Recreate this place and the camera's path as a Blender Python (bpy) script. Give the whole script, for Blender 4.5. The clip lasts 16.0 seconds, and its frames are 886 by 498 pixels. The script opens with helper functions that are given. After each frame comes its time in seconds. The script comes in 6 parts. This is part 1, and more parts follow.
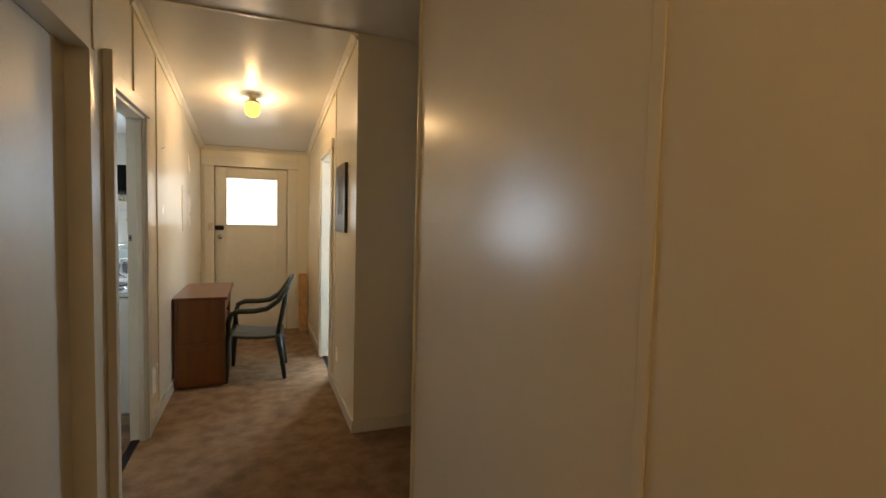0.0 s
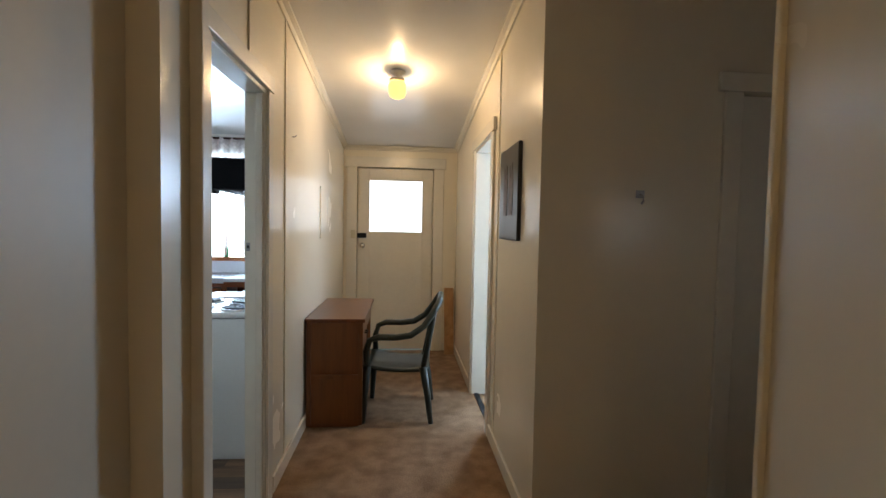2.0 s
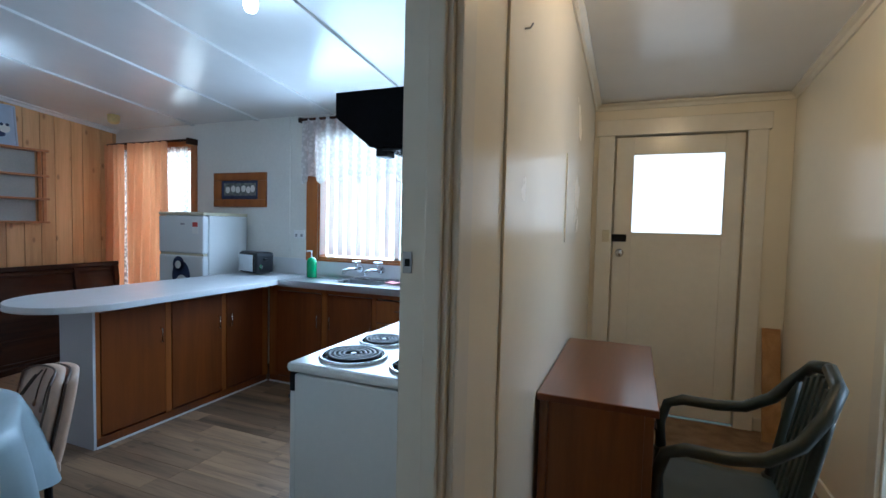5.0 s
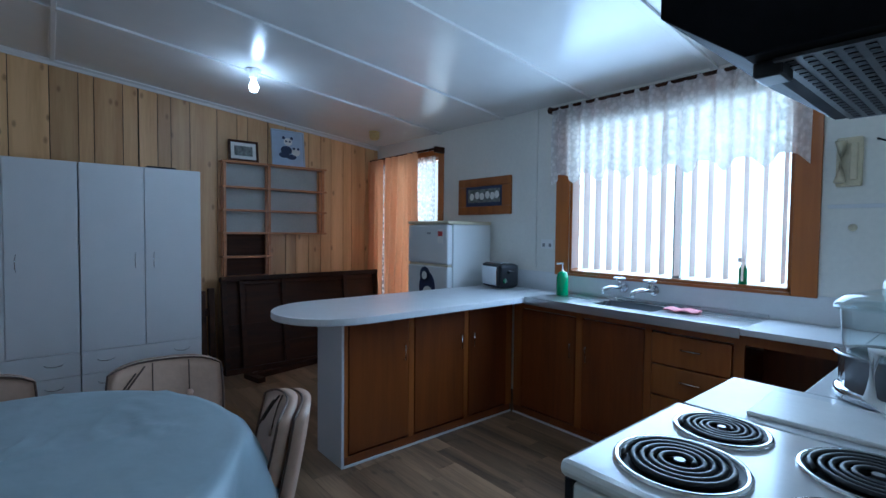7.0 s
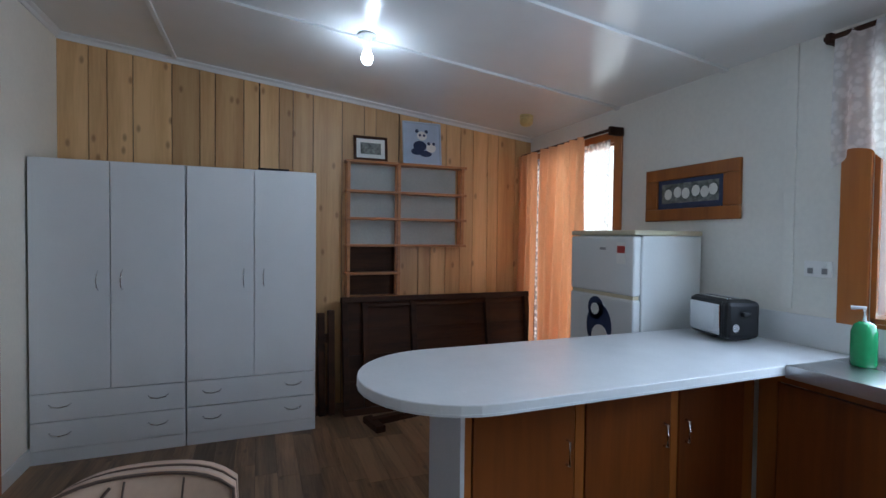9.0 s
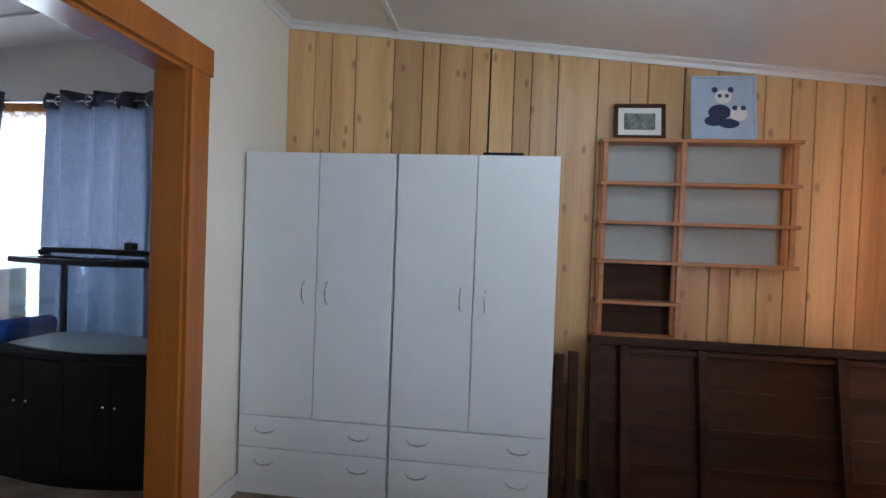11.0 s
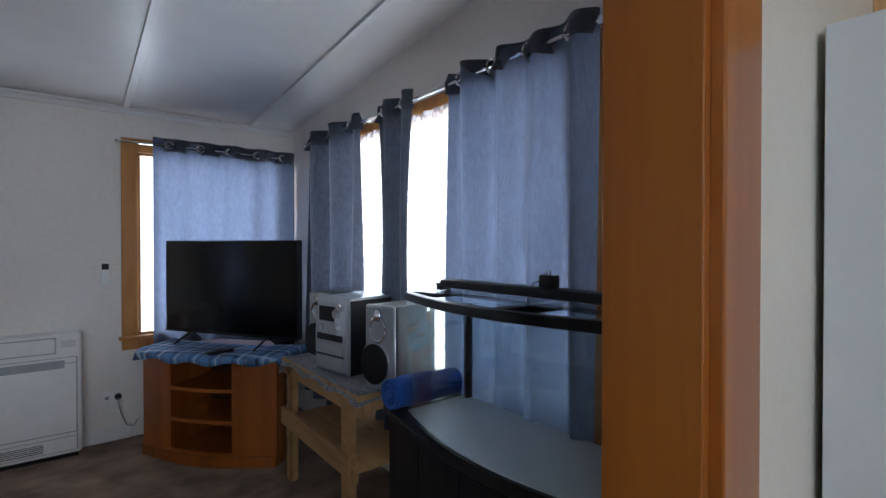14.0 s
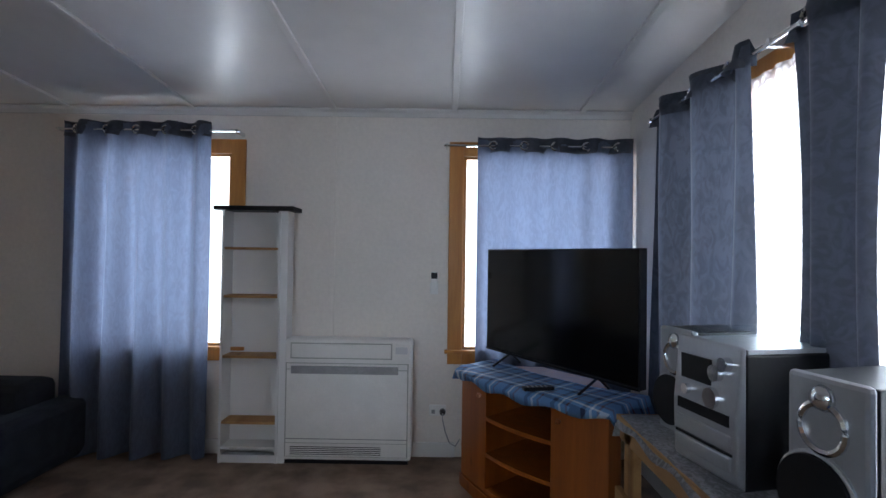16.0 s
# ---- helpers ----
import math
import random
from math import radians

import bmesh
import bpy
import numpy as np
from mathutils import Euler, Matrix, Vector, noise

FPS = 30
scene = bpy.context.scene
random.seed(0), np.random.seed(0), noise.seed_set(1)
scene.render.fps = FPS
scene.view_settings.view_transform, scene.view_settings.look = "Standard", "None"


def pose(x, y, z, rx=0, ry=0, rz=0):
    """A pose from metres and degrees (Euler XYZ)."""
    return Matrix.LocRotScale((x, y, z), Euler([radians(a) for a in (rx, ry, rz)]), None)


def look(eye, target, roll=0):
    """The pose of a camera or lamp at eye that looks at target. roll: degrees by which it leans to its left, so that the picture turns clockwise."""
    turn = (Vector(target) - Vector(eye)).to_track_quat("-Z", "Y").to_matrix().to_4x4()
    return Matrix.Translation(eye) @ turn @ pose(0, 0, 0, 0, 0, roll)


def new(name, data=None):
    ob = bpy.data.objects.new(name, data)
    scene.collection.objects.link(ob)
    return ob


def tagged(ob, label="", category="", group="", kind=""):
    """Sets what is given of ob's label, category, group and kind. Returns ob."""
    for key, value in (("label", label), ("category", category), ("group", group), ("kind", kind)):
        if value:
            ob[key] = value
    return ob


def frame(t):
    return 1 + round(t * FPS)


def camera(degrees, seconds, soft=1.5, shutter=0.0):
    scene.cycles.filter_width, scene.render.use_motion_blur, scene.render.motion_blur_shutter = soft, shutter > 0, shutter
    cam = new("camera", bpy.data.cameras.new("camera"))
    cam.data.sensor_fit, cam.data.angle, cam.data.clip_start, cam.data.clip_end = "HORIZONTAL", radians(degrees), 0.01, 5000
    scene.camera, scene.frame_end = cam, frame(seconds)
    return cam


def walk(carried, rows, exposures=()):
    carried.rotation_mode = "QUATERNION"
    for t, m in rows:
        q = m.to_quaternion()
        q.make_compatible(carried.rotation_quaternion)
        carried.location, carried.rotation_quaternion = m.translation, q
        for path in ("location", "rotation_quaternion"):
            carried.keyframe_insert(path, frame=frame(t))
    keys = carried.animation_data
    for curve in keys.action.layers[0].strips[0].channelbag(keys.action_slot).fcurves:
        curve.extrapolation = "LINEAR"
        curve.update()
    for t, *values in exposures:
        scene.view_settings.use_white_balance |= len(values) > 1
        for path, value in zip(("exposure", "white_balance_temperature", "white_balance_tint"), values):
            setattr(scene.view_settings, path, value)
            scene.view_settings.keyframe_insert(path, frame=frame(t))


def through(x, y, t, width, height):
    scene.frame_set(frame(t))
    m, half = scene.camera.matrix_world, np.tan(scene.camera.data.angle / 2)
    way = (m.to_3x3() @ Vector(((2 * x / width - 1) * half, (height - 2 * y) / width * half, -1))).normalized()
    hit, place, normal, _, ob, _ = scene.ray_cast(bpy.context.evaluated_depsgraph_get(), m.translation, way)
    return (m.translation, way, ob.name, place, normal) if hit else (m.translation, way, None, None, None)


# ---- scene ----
cam = camera(86.4, 16.0)
PATH = [
    (0, (0.157, -1.791, 1.443), (0.879, 0.071, 1.328), 1.4),
    (0.5, (0.153, -1.554, 1.414), (0.654, 0.38, 1.309), 1.4),
    (1, (0.124, -1.262, 1.432), (0.486, 0.703, 1.344), 1.3),
    (1.5, (0.139, -0.994, 1.404), (0.395, 0.988, 1.313), 1.0),
    (2, (0.149, -0.709, 1.407), (0.317, 1.282, 1.316), 1.1),
    (2.5, (0.113, -0.361, 1.375), (0.215, 1.634, 1.273), 1.2),
    (3, (0.07, -0.087, 1.373), (0.123, 1.909, 1.267), 1.3),
    (4.25, (-0.08, 0.55, 1.37), (-0.445, 2.517, 1.268), 1.25),
    (5.5, (-0.294, 1.02, 1.366), (-1.308, 2.741, 1.269), 1.2),
    (6, (-0.387, 1.165, 1.372), (-1.628, 2.732, 1.291), 0.8),
    (6.5, (-0.545, 1.254, 1.344), (-1.955, 2.671, 1.269), 0.7),
    (7, (-0.733, 1.346, 1.341), (-2.266, 2.629, 1.266), 0.6),
    (7.5, (-0.923, 1.471, 1.345), (-2.543, 2.641, 1.258), 0.4),
    (8, (-1.156, 1.645, 1.368), (-2.841, 2.72, 1.296), 0.0),
    (9.25, (-1.80, 2.02, 1.378), (-3.70, 2.635, 1.33), 1.0),
    (10.5, (-2.469, 2.107, 1.389), (-4.466, 2.207, 1.354), 2.0),
    (11, (-2.72, 2.036, 1.383), (-4.707, 1.809, 1.348), 2.1),
    (11.5, (-2.989, 1.935, 1.417), (-4.904, 1.361, 1.348), 1.7),
    (12, (-3.202, 1.775, 1.399), (-5.018, 0.94, 1.353), 1.4),
    (12.5, (-3.408, 1.561, 1.412), (-5.115, 0.519, 1.388), 1.0),
    (13, (-3.608, 1.363, 1.406), (-5.177, 0.122, 1.381), 0.7),
    (13.5, (-3.815, 1.171, 1.421), (-5.211, -0.26, 1.401), 0.2),
    (14, (-3.964, 0.963, 1.404), (-5.199, -0.61, 1.386), -0.0),
    (14.5, (-4.073, 0.749, 1.404), (-5.111, -0.961, 1.406), -0.3),
    (15, (-4.186, 0.529, 1.386), (-4.95, -1.319, 1.394), -0.4),
    (15.5, (-4.25, 0.345, 1.382), (-4.653, -1.614, 1.404), 0.2),
    (16, (-4.225, 0.128, 1.382), (-4.211, -1.872, 1.414), 0.8),
]
walk(cam, [(t, look(eye, target, roll)) for t, eye, target, roll in PATH],
     [(0, 0.38, 6900, 12), (1.5, 0.38, 6100, 12), (3, 0.2, 5700, 12), (5.5, -0.25, 5150, 8), (7, -0.62, 5000, 8), (8, -0.62, 5400, 14), (10.5, 0.35, 6250, 14), (12, 0.4, 6100, 14), (13.5, 0.25, 6300, 14), (15, 0.33, 6350, 14), (16, 0.36, 6400, 14)])

# ---- light ----
world = bpy.data.worlds.new("world")
scene.world = world
world.use_nodes = True
wn = world.node_tree
sky = wn.nodes.new("ShaderNodeTexSky")
sky.sky_type, sky.sun_disc, sky.sun_elevation, sky.sun_rotation = "NISHITA", False, radians(40), radians(200)
wn.nodes["Background"].inputs[1].default_value = 0.12
wn.links.new(sky.outputs[0], wn.nodes["Background"].inputs[0])


def area(name, x, y, z, rx, rz, w, h, power, color):
    d = bpy.data.lights.new(name, "AREA")
    d.shape, d.size, d.size_y, d.energy, d.color = "RECTANGLE", w, h, power, color
    ob = new(name, d)
    ob.matrix_world = pose(x, y, z, rx, 0, rz)
    return ob


def bulb_light(name, x, y, z, power, color, radius=0.035):
    d = bpy.data.lights.new(name, "POINT")
    d.energy, d.color, d.shadow_soft_size = power, color, radius
    new(name, d).location = (x, y, z)


DAY = (0.62, 0.81, 1.0)
DAYL = (0.78, 0.84, 1.0)
area("sky_kitchen_window", -2.16, 4.25, 1.55, 82, 180, 1.4, 1.0, 38, DAY)
area("sky_drape_window", -4.9, 4.62, 1.2, 90, 180, 1.1, 2.0, 22, (1, 0.95, 0.9))
area("sky_living_west", -5.80, -1.25, 1.4, 90, -90, 2.4, 1.5, 84, DAYL)
area("sky_living_south_a", -4.85, -3.45, 1.4, 90, 0, 1.2, 1.5, 50, DAYL)
area("sky_living_south_b", -2.2, -3.45, 1.4, 90, 0, 1.2, 1.5, 50, DAYL)
area("sky_bathroom", 2.35, 2.7, 1.6, 90, 90, 1.2, 1.2, 22, DAY)
area("sky_bathroom_north", 1.47, 3.96, 1.8, 62, 180, 0.3, 0.5, 30, DAY)
bulb_light("hall_bulb", 0.09, 2.70, 2.385, 14, (1.0, 0.66, 0.32))
# added out of view, supposed from the warm light on the near walls
bulb_light("added_front_hall_bulb", 0.11, -2.35, 2.33, 4.5, (1.0, 0.66, 0.33))
bulb_light("kitchen_bulb_west", -4.35, 2.53, 2.355, 4, (0.66, 0.84, 1.0), 0.03)
bulb_light("kitchen_bulb_east", -1.93, 2.61, 2.375, 4, (0.66, 0.84, 1.0), 0.03)


# ---- materials ----
def mat(name, color, rough=0.5, metal=0.0, var=0.12, scale=6.0, bump=0.05, fine=60.0, stretch=(1, 1, 1), color2=None, spec=0.5, coat=0.0, rand=0.0):
    """Principled paint with variation at two scales, a fine bump and optional per-object variation."""
    m = bpy.data.materials.new(name)
    m.use_nodes = True
    nt = m.node_tree
    n, l = nt.nodes, nt.links
    p = n["Principled BSDF"]
    tc = n.new("ShaderNodeTexCoord")
    mp = n.new("ShaderNodeMapping")
    mp.inputs["Scale"].default_value = stretch
    l.new(tc.outputs["Object"], mp.inputs["Vector"])
    if rand:
        oi = n.new("ShaderNodeObjectInfo")
        mu = n.new("ShaderNodeMath")
        mu.operation = "MULTIPLY"
        mu.inputs[1].default_value = 37.0
        l.new(oi.outputs["Random"], mu.inputs[0])
        l.new(mu.outputs[0], mp.inputs["Location"])
    a = n.new("ShaderNodeTexNoise")
    a.inputs["Scale"].default_value, a.inputs["Detail"].default_value = scale, 5
    b = n.new("ShaderNodeTexNoise")
    b.inputs["Scale"].default_value, b.inputs["Detail"].default_value = fine, 3
    for t in (a, b):
        l.new(mp.outputs[0], t.inputs["Vector"])
    mix = n.new("ShaderNodeMix")
    mix.data_type = "RGBA"
    c2 = color2 or tuple(c * (1 - var) for c in color)
    mix.inputs["A"].default_value = (*color, 1)
    mix.inputs["B"].default_value = (*c2, 1)
    ramp = n.new("ShaderNodeMapRange")
    ramp.inputs["From Min"].default_value, ramp.inputs["From Max"].default_value = 0.35, 0.65
    l.new(a.outputs["Fac"], ramp.inputs["Value"])
    l.new(ramp.outputs[0], mix.inputs["Factor"])
    mix2 = n.new("ShaderNodeMix")
    mix2.data_type, mix2.blend_type = "RGBA", "MULTIPLY"
    mix2.inputs["Factor"].default_value = min(1.0, var * 2)
    l.new(mix.outputs["Result"], mix2.inputs["A"])
    l.new(b.outputs["Fac"], mix2.inputs["B"])
    g = n.new("ShaderNodeBrightContrast")
    g.inputs["Bright"].default_value = 0.0
    hsv = n.new("ShaderNodeHueSaturation")
    hsv.inputs["Value"].default_value = 1.0 + min(1.0, var * 2) * 0.45
    if rand:
        mr = n.new("ShaderNodeMapRange")
        mr.inputs["To Min"].default_value, mr.inputs["To Max"].default_value = 1.0 + var - rand, 1.0 + var + rand
        l.new(oi.outputs["Random"], mr.inputs["Value"])
        l.new(mr.outputs[0], hsv.inputs["Value"])
    l.new(mix2.outputs["Result"], hsv.inputs["Color"])
    l.new(hsv.outputs[0], p.inputs["Base Color"])
    rr = n.new("ShaderNodeMapRange")
    rr.inputs["To Min"].default_value, rr.inputs["To Max"].default_value = max(0.02, rough * 0.85), min(1, rough * 1.15)
    l.new(a.outputs["Fac"], rr.inputs["Value"])
    l.new(rr.outputs[0], p.inputs["Roughness"])
    p.inputs["Metallic"].default_value = metal
    p.inputs["Specular IOR Level"].default_value = spec
    p.inputs["Coat Weight"].default_value = coat
    p.inputs["Coat Roughness"].default_value = 0.12
    if bump:
        bn = n.new("ShaderNodeBump")
        bn.inputs["Strength"].default_value, bn.inputs["Distance"].default_value = bump, 0.01
        l.new(b.outputs["Fac"], bn.inputs["Height"])
        l.new(bn.outputs[0], p.inputs["Normal"])
    return m


def wood(name, light, dark, axis=2, rough=0.4, knots=0.0, rand=0.15, coat=0.0, freq=9.0):
    """Wood with grain along one axis and optional knots."""
    m = bpy.data.materials.new(name)
    m.use_nodes = True
    nt = m.node_tree
    n, l = nt.nodes, nt.links
    p = n["Principled BSDF"]
    tc = n.new("ShaderNodeTexCoord")
    geo = n.new("ShaderNodeNewGeometry")
    oi = n.new("ShaderNodeObjectInfo")
    add = n.new("ShaderNodeVectorMath")
    add.operation = "MULTIPLY_ADD"
    comb = n.new("ShaderNodeCombineXYZ")
    for i in range(3):
        l.new(oi.outputs["Random"], comb.inputs[i])
    l.new(comb.outputs[0], add.inputs[0])
    add.inputs[1].default_value = (31, 17, 23)
    l.new(geo.outputs["Position"], add.inputs[2])
    mp = n.new("ShaderNodeMapping")
    s = [1.0, 1.0, 1.0]
    s[axis] = 0.07
    mp.inputs["Scale"].default_value = s
    l.new(add.outputs[0], mp.inputs["Vector"])
    a = n.new("ShaderNodeTexNoise")
    a.inputs["Scale"].default_value, a.inputs["Detail"].default_value, a.inputs["Distortion"].default_value = freq, 6, 1.2
    b = n.new("ShaderNodeTexNoise")
    b.inputs["Scale"].default_value, b.inputs["Detail"].default_value = freq * 14, 3
    l.new(mp.outputs[0], a.inputs["Vector"])
    l.new(mp.outputs[0], b.inputs["Vector"])
    mx = n.new("ShaderNodeMath")
    mx.operation = "MULTIPLY_ADD"
    mx.inputs[1].default_value = 0.35
    l.new(b.outputs["Fac"], mx.inputs[0])
    l.new(a.outputs["Fac"], mx.inputs[2])
    cr = n.new("ShaderNodeValToRGB")
    cr.color_ramp.elements[0].position, cr.color_ramp.elements[0].color = 0.42, (*dark, 1)
    cr.color_ramp.elements[1].position, cr.color_ramp.elements[1].color = 0.82, (*light, 1)
    l.new(mx.outputs[0], cr.inputs["Fac"])
    out = cr.outputs["Color"]
    if knots:
        sep = n.new("ShaderNodeSeparateXYZ")
        l.new(add.outputs[0], sep.inputs[0])
        flat = n.new("ShaderNodeCombineXYZ")
        for k, c in enumerate((1, 2) if axis == 2 else (0, 1)):
            sc = n.new("ShaderNodeMath")
            sc.operation = "MULTIPLY"
            sc.inputs[1].default_value = 2.4 if c == axis else 5.0
            l.new(sep.outputs[c], sc.inputs[0])
            l.new(sc.outputs[0], flat.inputs[k])
        v = n.new("ShaderNodeTexVoronoi")
        v.voronoi_dimensions = "2D"
        v.inputs["Scale"].default_value = 1.0
        l.new(flat.outputs[0], v.inputs["Vector"])
        kr = n.new("ShaderNodeMapRange")
        kr.inputs["From Min"].default_value, kr.inputs["From Max"].default_value = 0.03, 0.085
        kr.inputs["To Min"].default_value, kr.inputs["To Max"].default_value = knots, 0.0
        l.new(v.outputs["Distance"], kr.inputs["Value"])
        km = n.new("ShaderNodeMix")
        km.data_type = "RGBA"
        l.new(kr.outputs[0], km.inputs["Factor"])
        l.new(out, km.inputs["A"])
        km.inputs["B"].default_value = (dark[0] * 0.45, dark[1] * 0.35, dark[2] * 0.3, 1)
        out = km.outputs["Result"]
    hsv = n.new("ShaderNodeHueSaturation")
    mr = n.new("ShaderNodeMapRange")
    mr.inputs["To Min"].default_value, mr.inputs["To Max"].default_value = 1 - rand, 1 + rand
    l.new(oi.outputs["Random"], mr.inputs["Value"])
    l.new(mr.outputs[0], hsv.inputs["Value"])
    l.new(out, hsv.inputs["Color"])
    l.new(hsv.outputs[0], p.inputs["Base Color"])
    p.inputs["Roughness"].default_value = rough
    p.inputs["Coat Weight"].default_value = coat
    p.inputs["Coat Roughness"].default_value = 0.15
    bn = n.new("ShaderNodeBump")
    bn.inputs["Strength"].default_value, bn.inputs["Distance"].default_value = 0.12, 0.004
    l.new(mx.outputs[0], bn.inputs["Height"])
    l.new(bn.outputs[0], p.inputs["Normal"])
    return m


def cloth(name, color, through=0.35, holes=0.0, scale=25.0, var=0.2, gloss=0.0, stretch=(1, 1, 1)):
    """Woven fabric that lets some light through; holes: the open part of a lace."""
    m = bpy.data.materials.new(name)
    m.use_nodes = True
    nt = m.node_tree
    n, l = nt.nodes, nt.links
    p = n["Principled BSDF"]
    out = n["Material Output"]
    tc = n.new("ShaderNodeTexCoord")
    mp = n.new("ShaderNodeMapping")
    mp.inputs["Scale"].default_value = stretch
    l.new(tc.outputs["Object"], mp.inputs["Vector"])
    a = n.new("ShaderNodeTexNoise")
    a.inputs["Scale"].default_value, a.inputs["Detail"].default_value, a.inputs["Distortion"].default_value = scale, 4, 2.0
    l.new(mp.outputs[0], a.inputs["Vector"])
    cr = n.new("ShaderNodeValToRGB")
    cr.color_ramp.elements[0].position, cr.color_ramp.elements[0].color = 0.4, (*[c * (1 - var) for c in color], 1)
    cr.color_ramp.elements[1].position, cr.color_ramp.elements[1].color = 0.6, (*color, 1)
    l.new(a.outputs["Fac"], cr.inputs["Fac"])
    l.new(cr.outputs["Color"], p.inputs["Base Color"])
    p.inputs["Roughness"].default_value = 0.85 - gloss
    p.inputs["Sheen Weight"].default_value = 0.2
    tr = n.new("ShaderNodeBsdfTranslucent")
    l.new(cr.outputs["Color"], tr.inputs["Color"])
    mx = n.new("ShaderNodeMixShader")
    mx.inputs[0].default_value = through
    l.new(p.outputs[0], mx.inputs[1])
    l.new(tr.outputs[0], mx.inputs[2])
    last = mx
    if holes:
        v = n.new("ShaderNodeTexVoronoi")
        v.inputs["Scale"].default_value = scale * 0.7
        l.new(mp.outputs[0], v.inputs["Vector"])
        th = n.new("ShaderNodeMapRange")
        th.inputs["From Min"].default_value, th.inputs["From Max"].default_value = 0.35, 0.6
        th.inputs["To Min"].default_value, th.inputs["To Max"].default_value = holes * 0.35, min(0.95, holes * 1.6)
        l.new(v.outputs["Distance"], th.inputs["Value"])
        tp = n.new("ShaderNodeBsdfTransparent")
        m2 = n.new("ShaderNodeMixShader")
        l.new(th.outputs[0], m2.inputs[0])
        l.new(mx.outputs[0], m2.inputs[1])
        l.new(tp.outputs[0], m2.inputs[2])
        last = m2
    bn = n.new("ShaderNodeBump")
    bn.inputs["Strength"].default_value, bn.inputs["Distance"].default_value = 0.3, 0.003
    l.new(a.outputs["Fac"], bn.inputs["Height"])
    l.new(bn.outputs[0], p.inputs["Normal"])
    l.new(last.outputs[0], out.inputs["Surface"])
    return m


def plaid(name):
    """Blue, navy, white and brown checks."""
    m = bpy.data.materials.new(name)
    m.use_nodes = True
    n, l = m.node_tree.nodes, m.node_tree.links
    p = n["Principled BSDF"]
    tc = n.new("ShaderNodeTexCoord")
    outs = []
    for ax in ("X", "Y"):
        w = n.new("ShaderNodeTexWave")
        w.wave_type, w.bands_direction, w.wave_profile = "BANDS", ax, "SAW"
        w.inputs["Scale"].default_value = 2.2
        l.new(tc.outputs["Object"], w.inputs["Vector"])
        cr = n.new("ShaderNodeValToRGB")
        cr.color_ramp.interpolation = "CONSTANT"
        e = cr.color_ramp.elements
        e[0].color = (0.10, 0.22, 0.42, 1)
        e[1].position, e[1].color = 0.35, (0.02, 0.03, 0.07, 1)
        for pos, c in ((0.5, (0.12, 0.25, 0.45)), (0.62, (0.65, 0.68, 0.7)), (0.7, (0.10, 0.22, 0.42)), (0.85, (0.12, 0.06, 0.06)), (0.93, (0.12, 0.25, 0.45))):
            x = e.new(pos)
            x.color = (*c, 1)
        l.new(w.outputs["Fac"], cr.inputs["Fac"])
        outs.append(cr.outputs["Color"])
    mx = n.new("ShaderNodeMix")
    mx.data_type = "RGBA"
    mx.inputs["Factor"].default_value = 0.5
    l.new(outs[0], mx.inputs["A"])
    l.new(outs[1], mx.inputs["B"])
    l.new(mx.outputs["Result"], p.inputs["Base Color"])
    p.inputs["Roughness"].default_value = 0.9
    return m


def glow(name, color, strength):
    m = bpy.data.materials.new(name)
    m.use_nodes = True
    p = m.node_tree.nodes["Principled BSDF"]
    p.inputs["Base Color"].default_value = (*color, 1)
    p.inputs["Emission Color"].default_value = (*color, 1)
    p.inputs["Emission Strength"].default_value = strength
    return m


def glass(name, color=(0.95, 1, 0.98), rough=0.0, clear=0.9):
    """Thin clear pane: mostly see-through, with a glossy face."""
    m = bpy.data.materials.new(name)
    m.use_nodes = True
    n, l = m.node_tree.nodes, m.node_tree.links
    tp = n.new("ShaderNodeBsdfTransparent")
    tp.inputs["Color"].default_value = (*color, 1)
    gl = n.new("ShaderNodeBsdfGlossy")
    gl.inputs["Roughness"].default_value = max(rough, 0.02)
    lw = n.new("ShaderNodeLayerWeight")
    pw = n.new("ShaderNodeMath")
    pw.operation = "POWER"
    pw.inputs[1].default_value = 4.0
    l.new(lw.outputs["Facing"], pw.inputs[0])
    fr = n.new("ShaderNodeMath")
    fr.operation = "MULTIPLY_ADD"
    fr.inputs[1].default_value, fr.inputs[2].default_value = 0.7, 0.05
    l.new(pw.outputs[0], fr.inputs[0])
    mx = n.new("ShaderNodeMixShader")
    l.new(fr.outputs[0], mx.inputs[0])
    l.new(tp.outputs[0], mx.inputs[1])
    l.new(gl.outputs[0], mx.inputs[2])
    l.new(mx.outputs[0], n["Material Output"].inputs["Surface"])
    return m


M_HALL = mat("cream_gloss_paint", (0.80, 0.74, 0.60), 0.26, var=0.02, scale=1.5, bump=0.03, fine=14)
M_TRIMW = mat("white_gloss_trim", (0.76, 0.72, 0.62), 0.24, var=0.05, scale=3, bump=0.015, fine=20)
M_DOOR = mat("cream_satin_door_paint", (0.76, 0.70, 0.58), 0.48, var=0.03, scale=3, bump=0.02, fine=20)
M_WALLW = mat("white_wall_paint", (0.78, 0.76, 0.70), 0.5, var=0.06, scale=1.6, bump=0.05, fine=40)
M_CREAM = mat("cream_wall_paint", (0.80, 0.75, 0.65), 0.55, var=0.05, scale=2, bump=0.05, fine=50)
M_CEIL = mat("ceiling_gloss_paint", (0.74, 0.73, 0.71), 0.22, var=0.04, scale=1.2, bump=0.03, fine=6)
M_CEILL = mat("ceiling_satin_paint", (0.72, 0.71, 0.69), 0.36, var=0.06, scale=1.2, bump=0.03, fine=6)
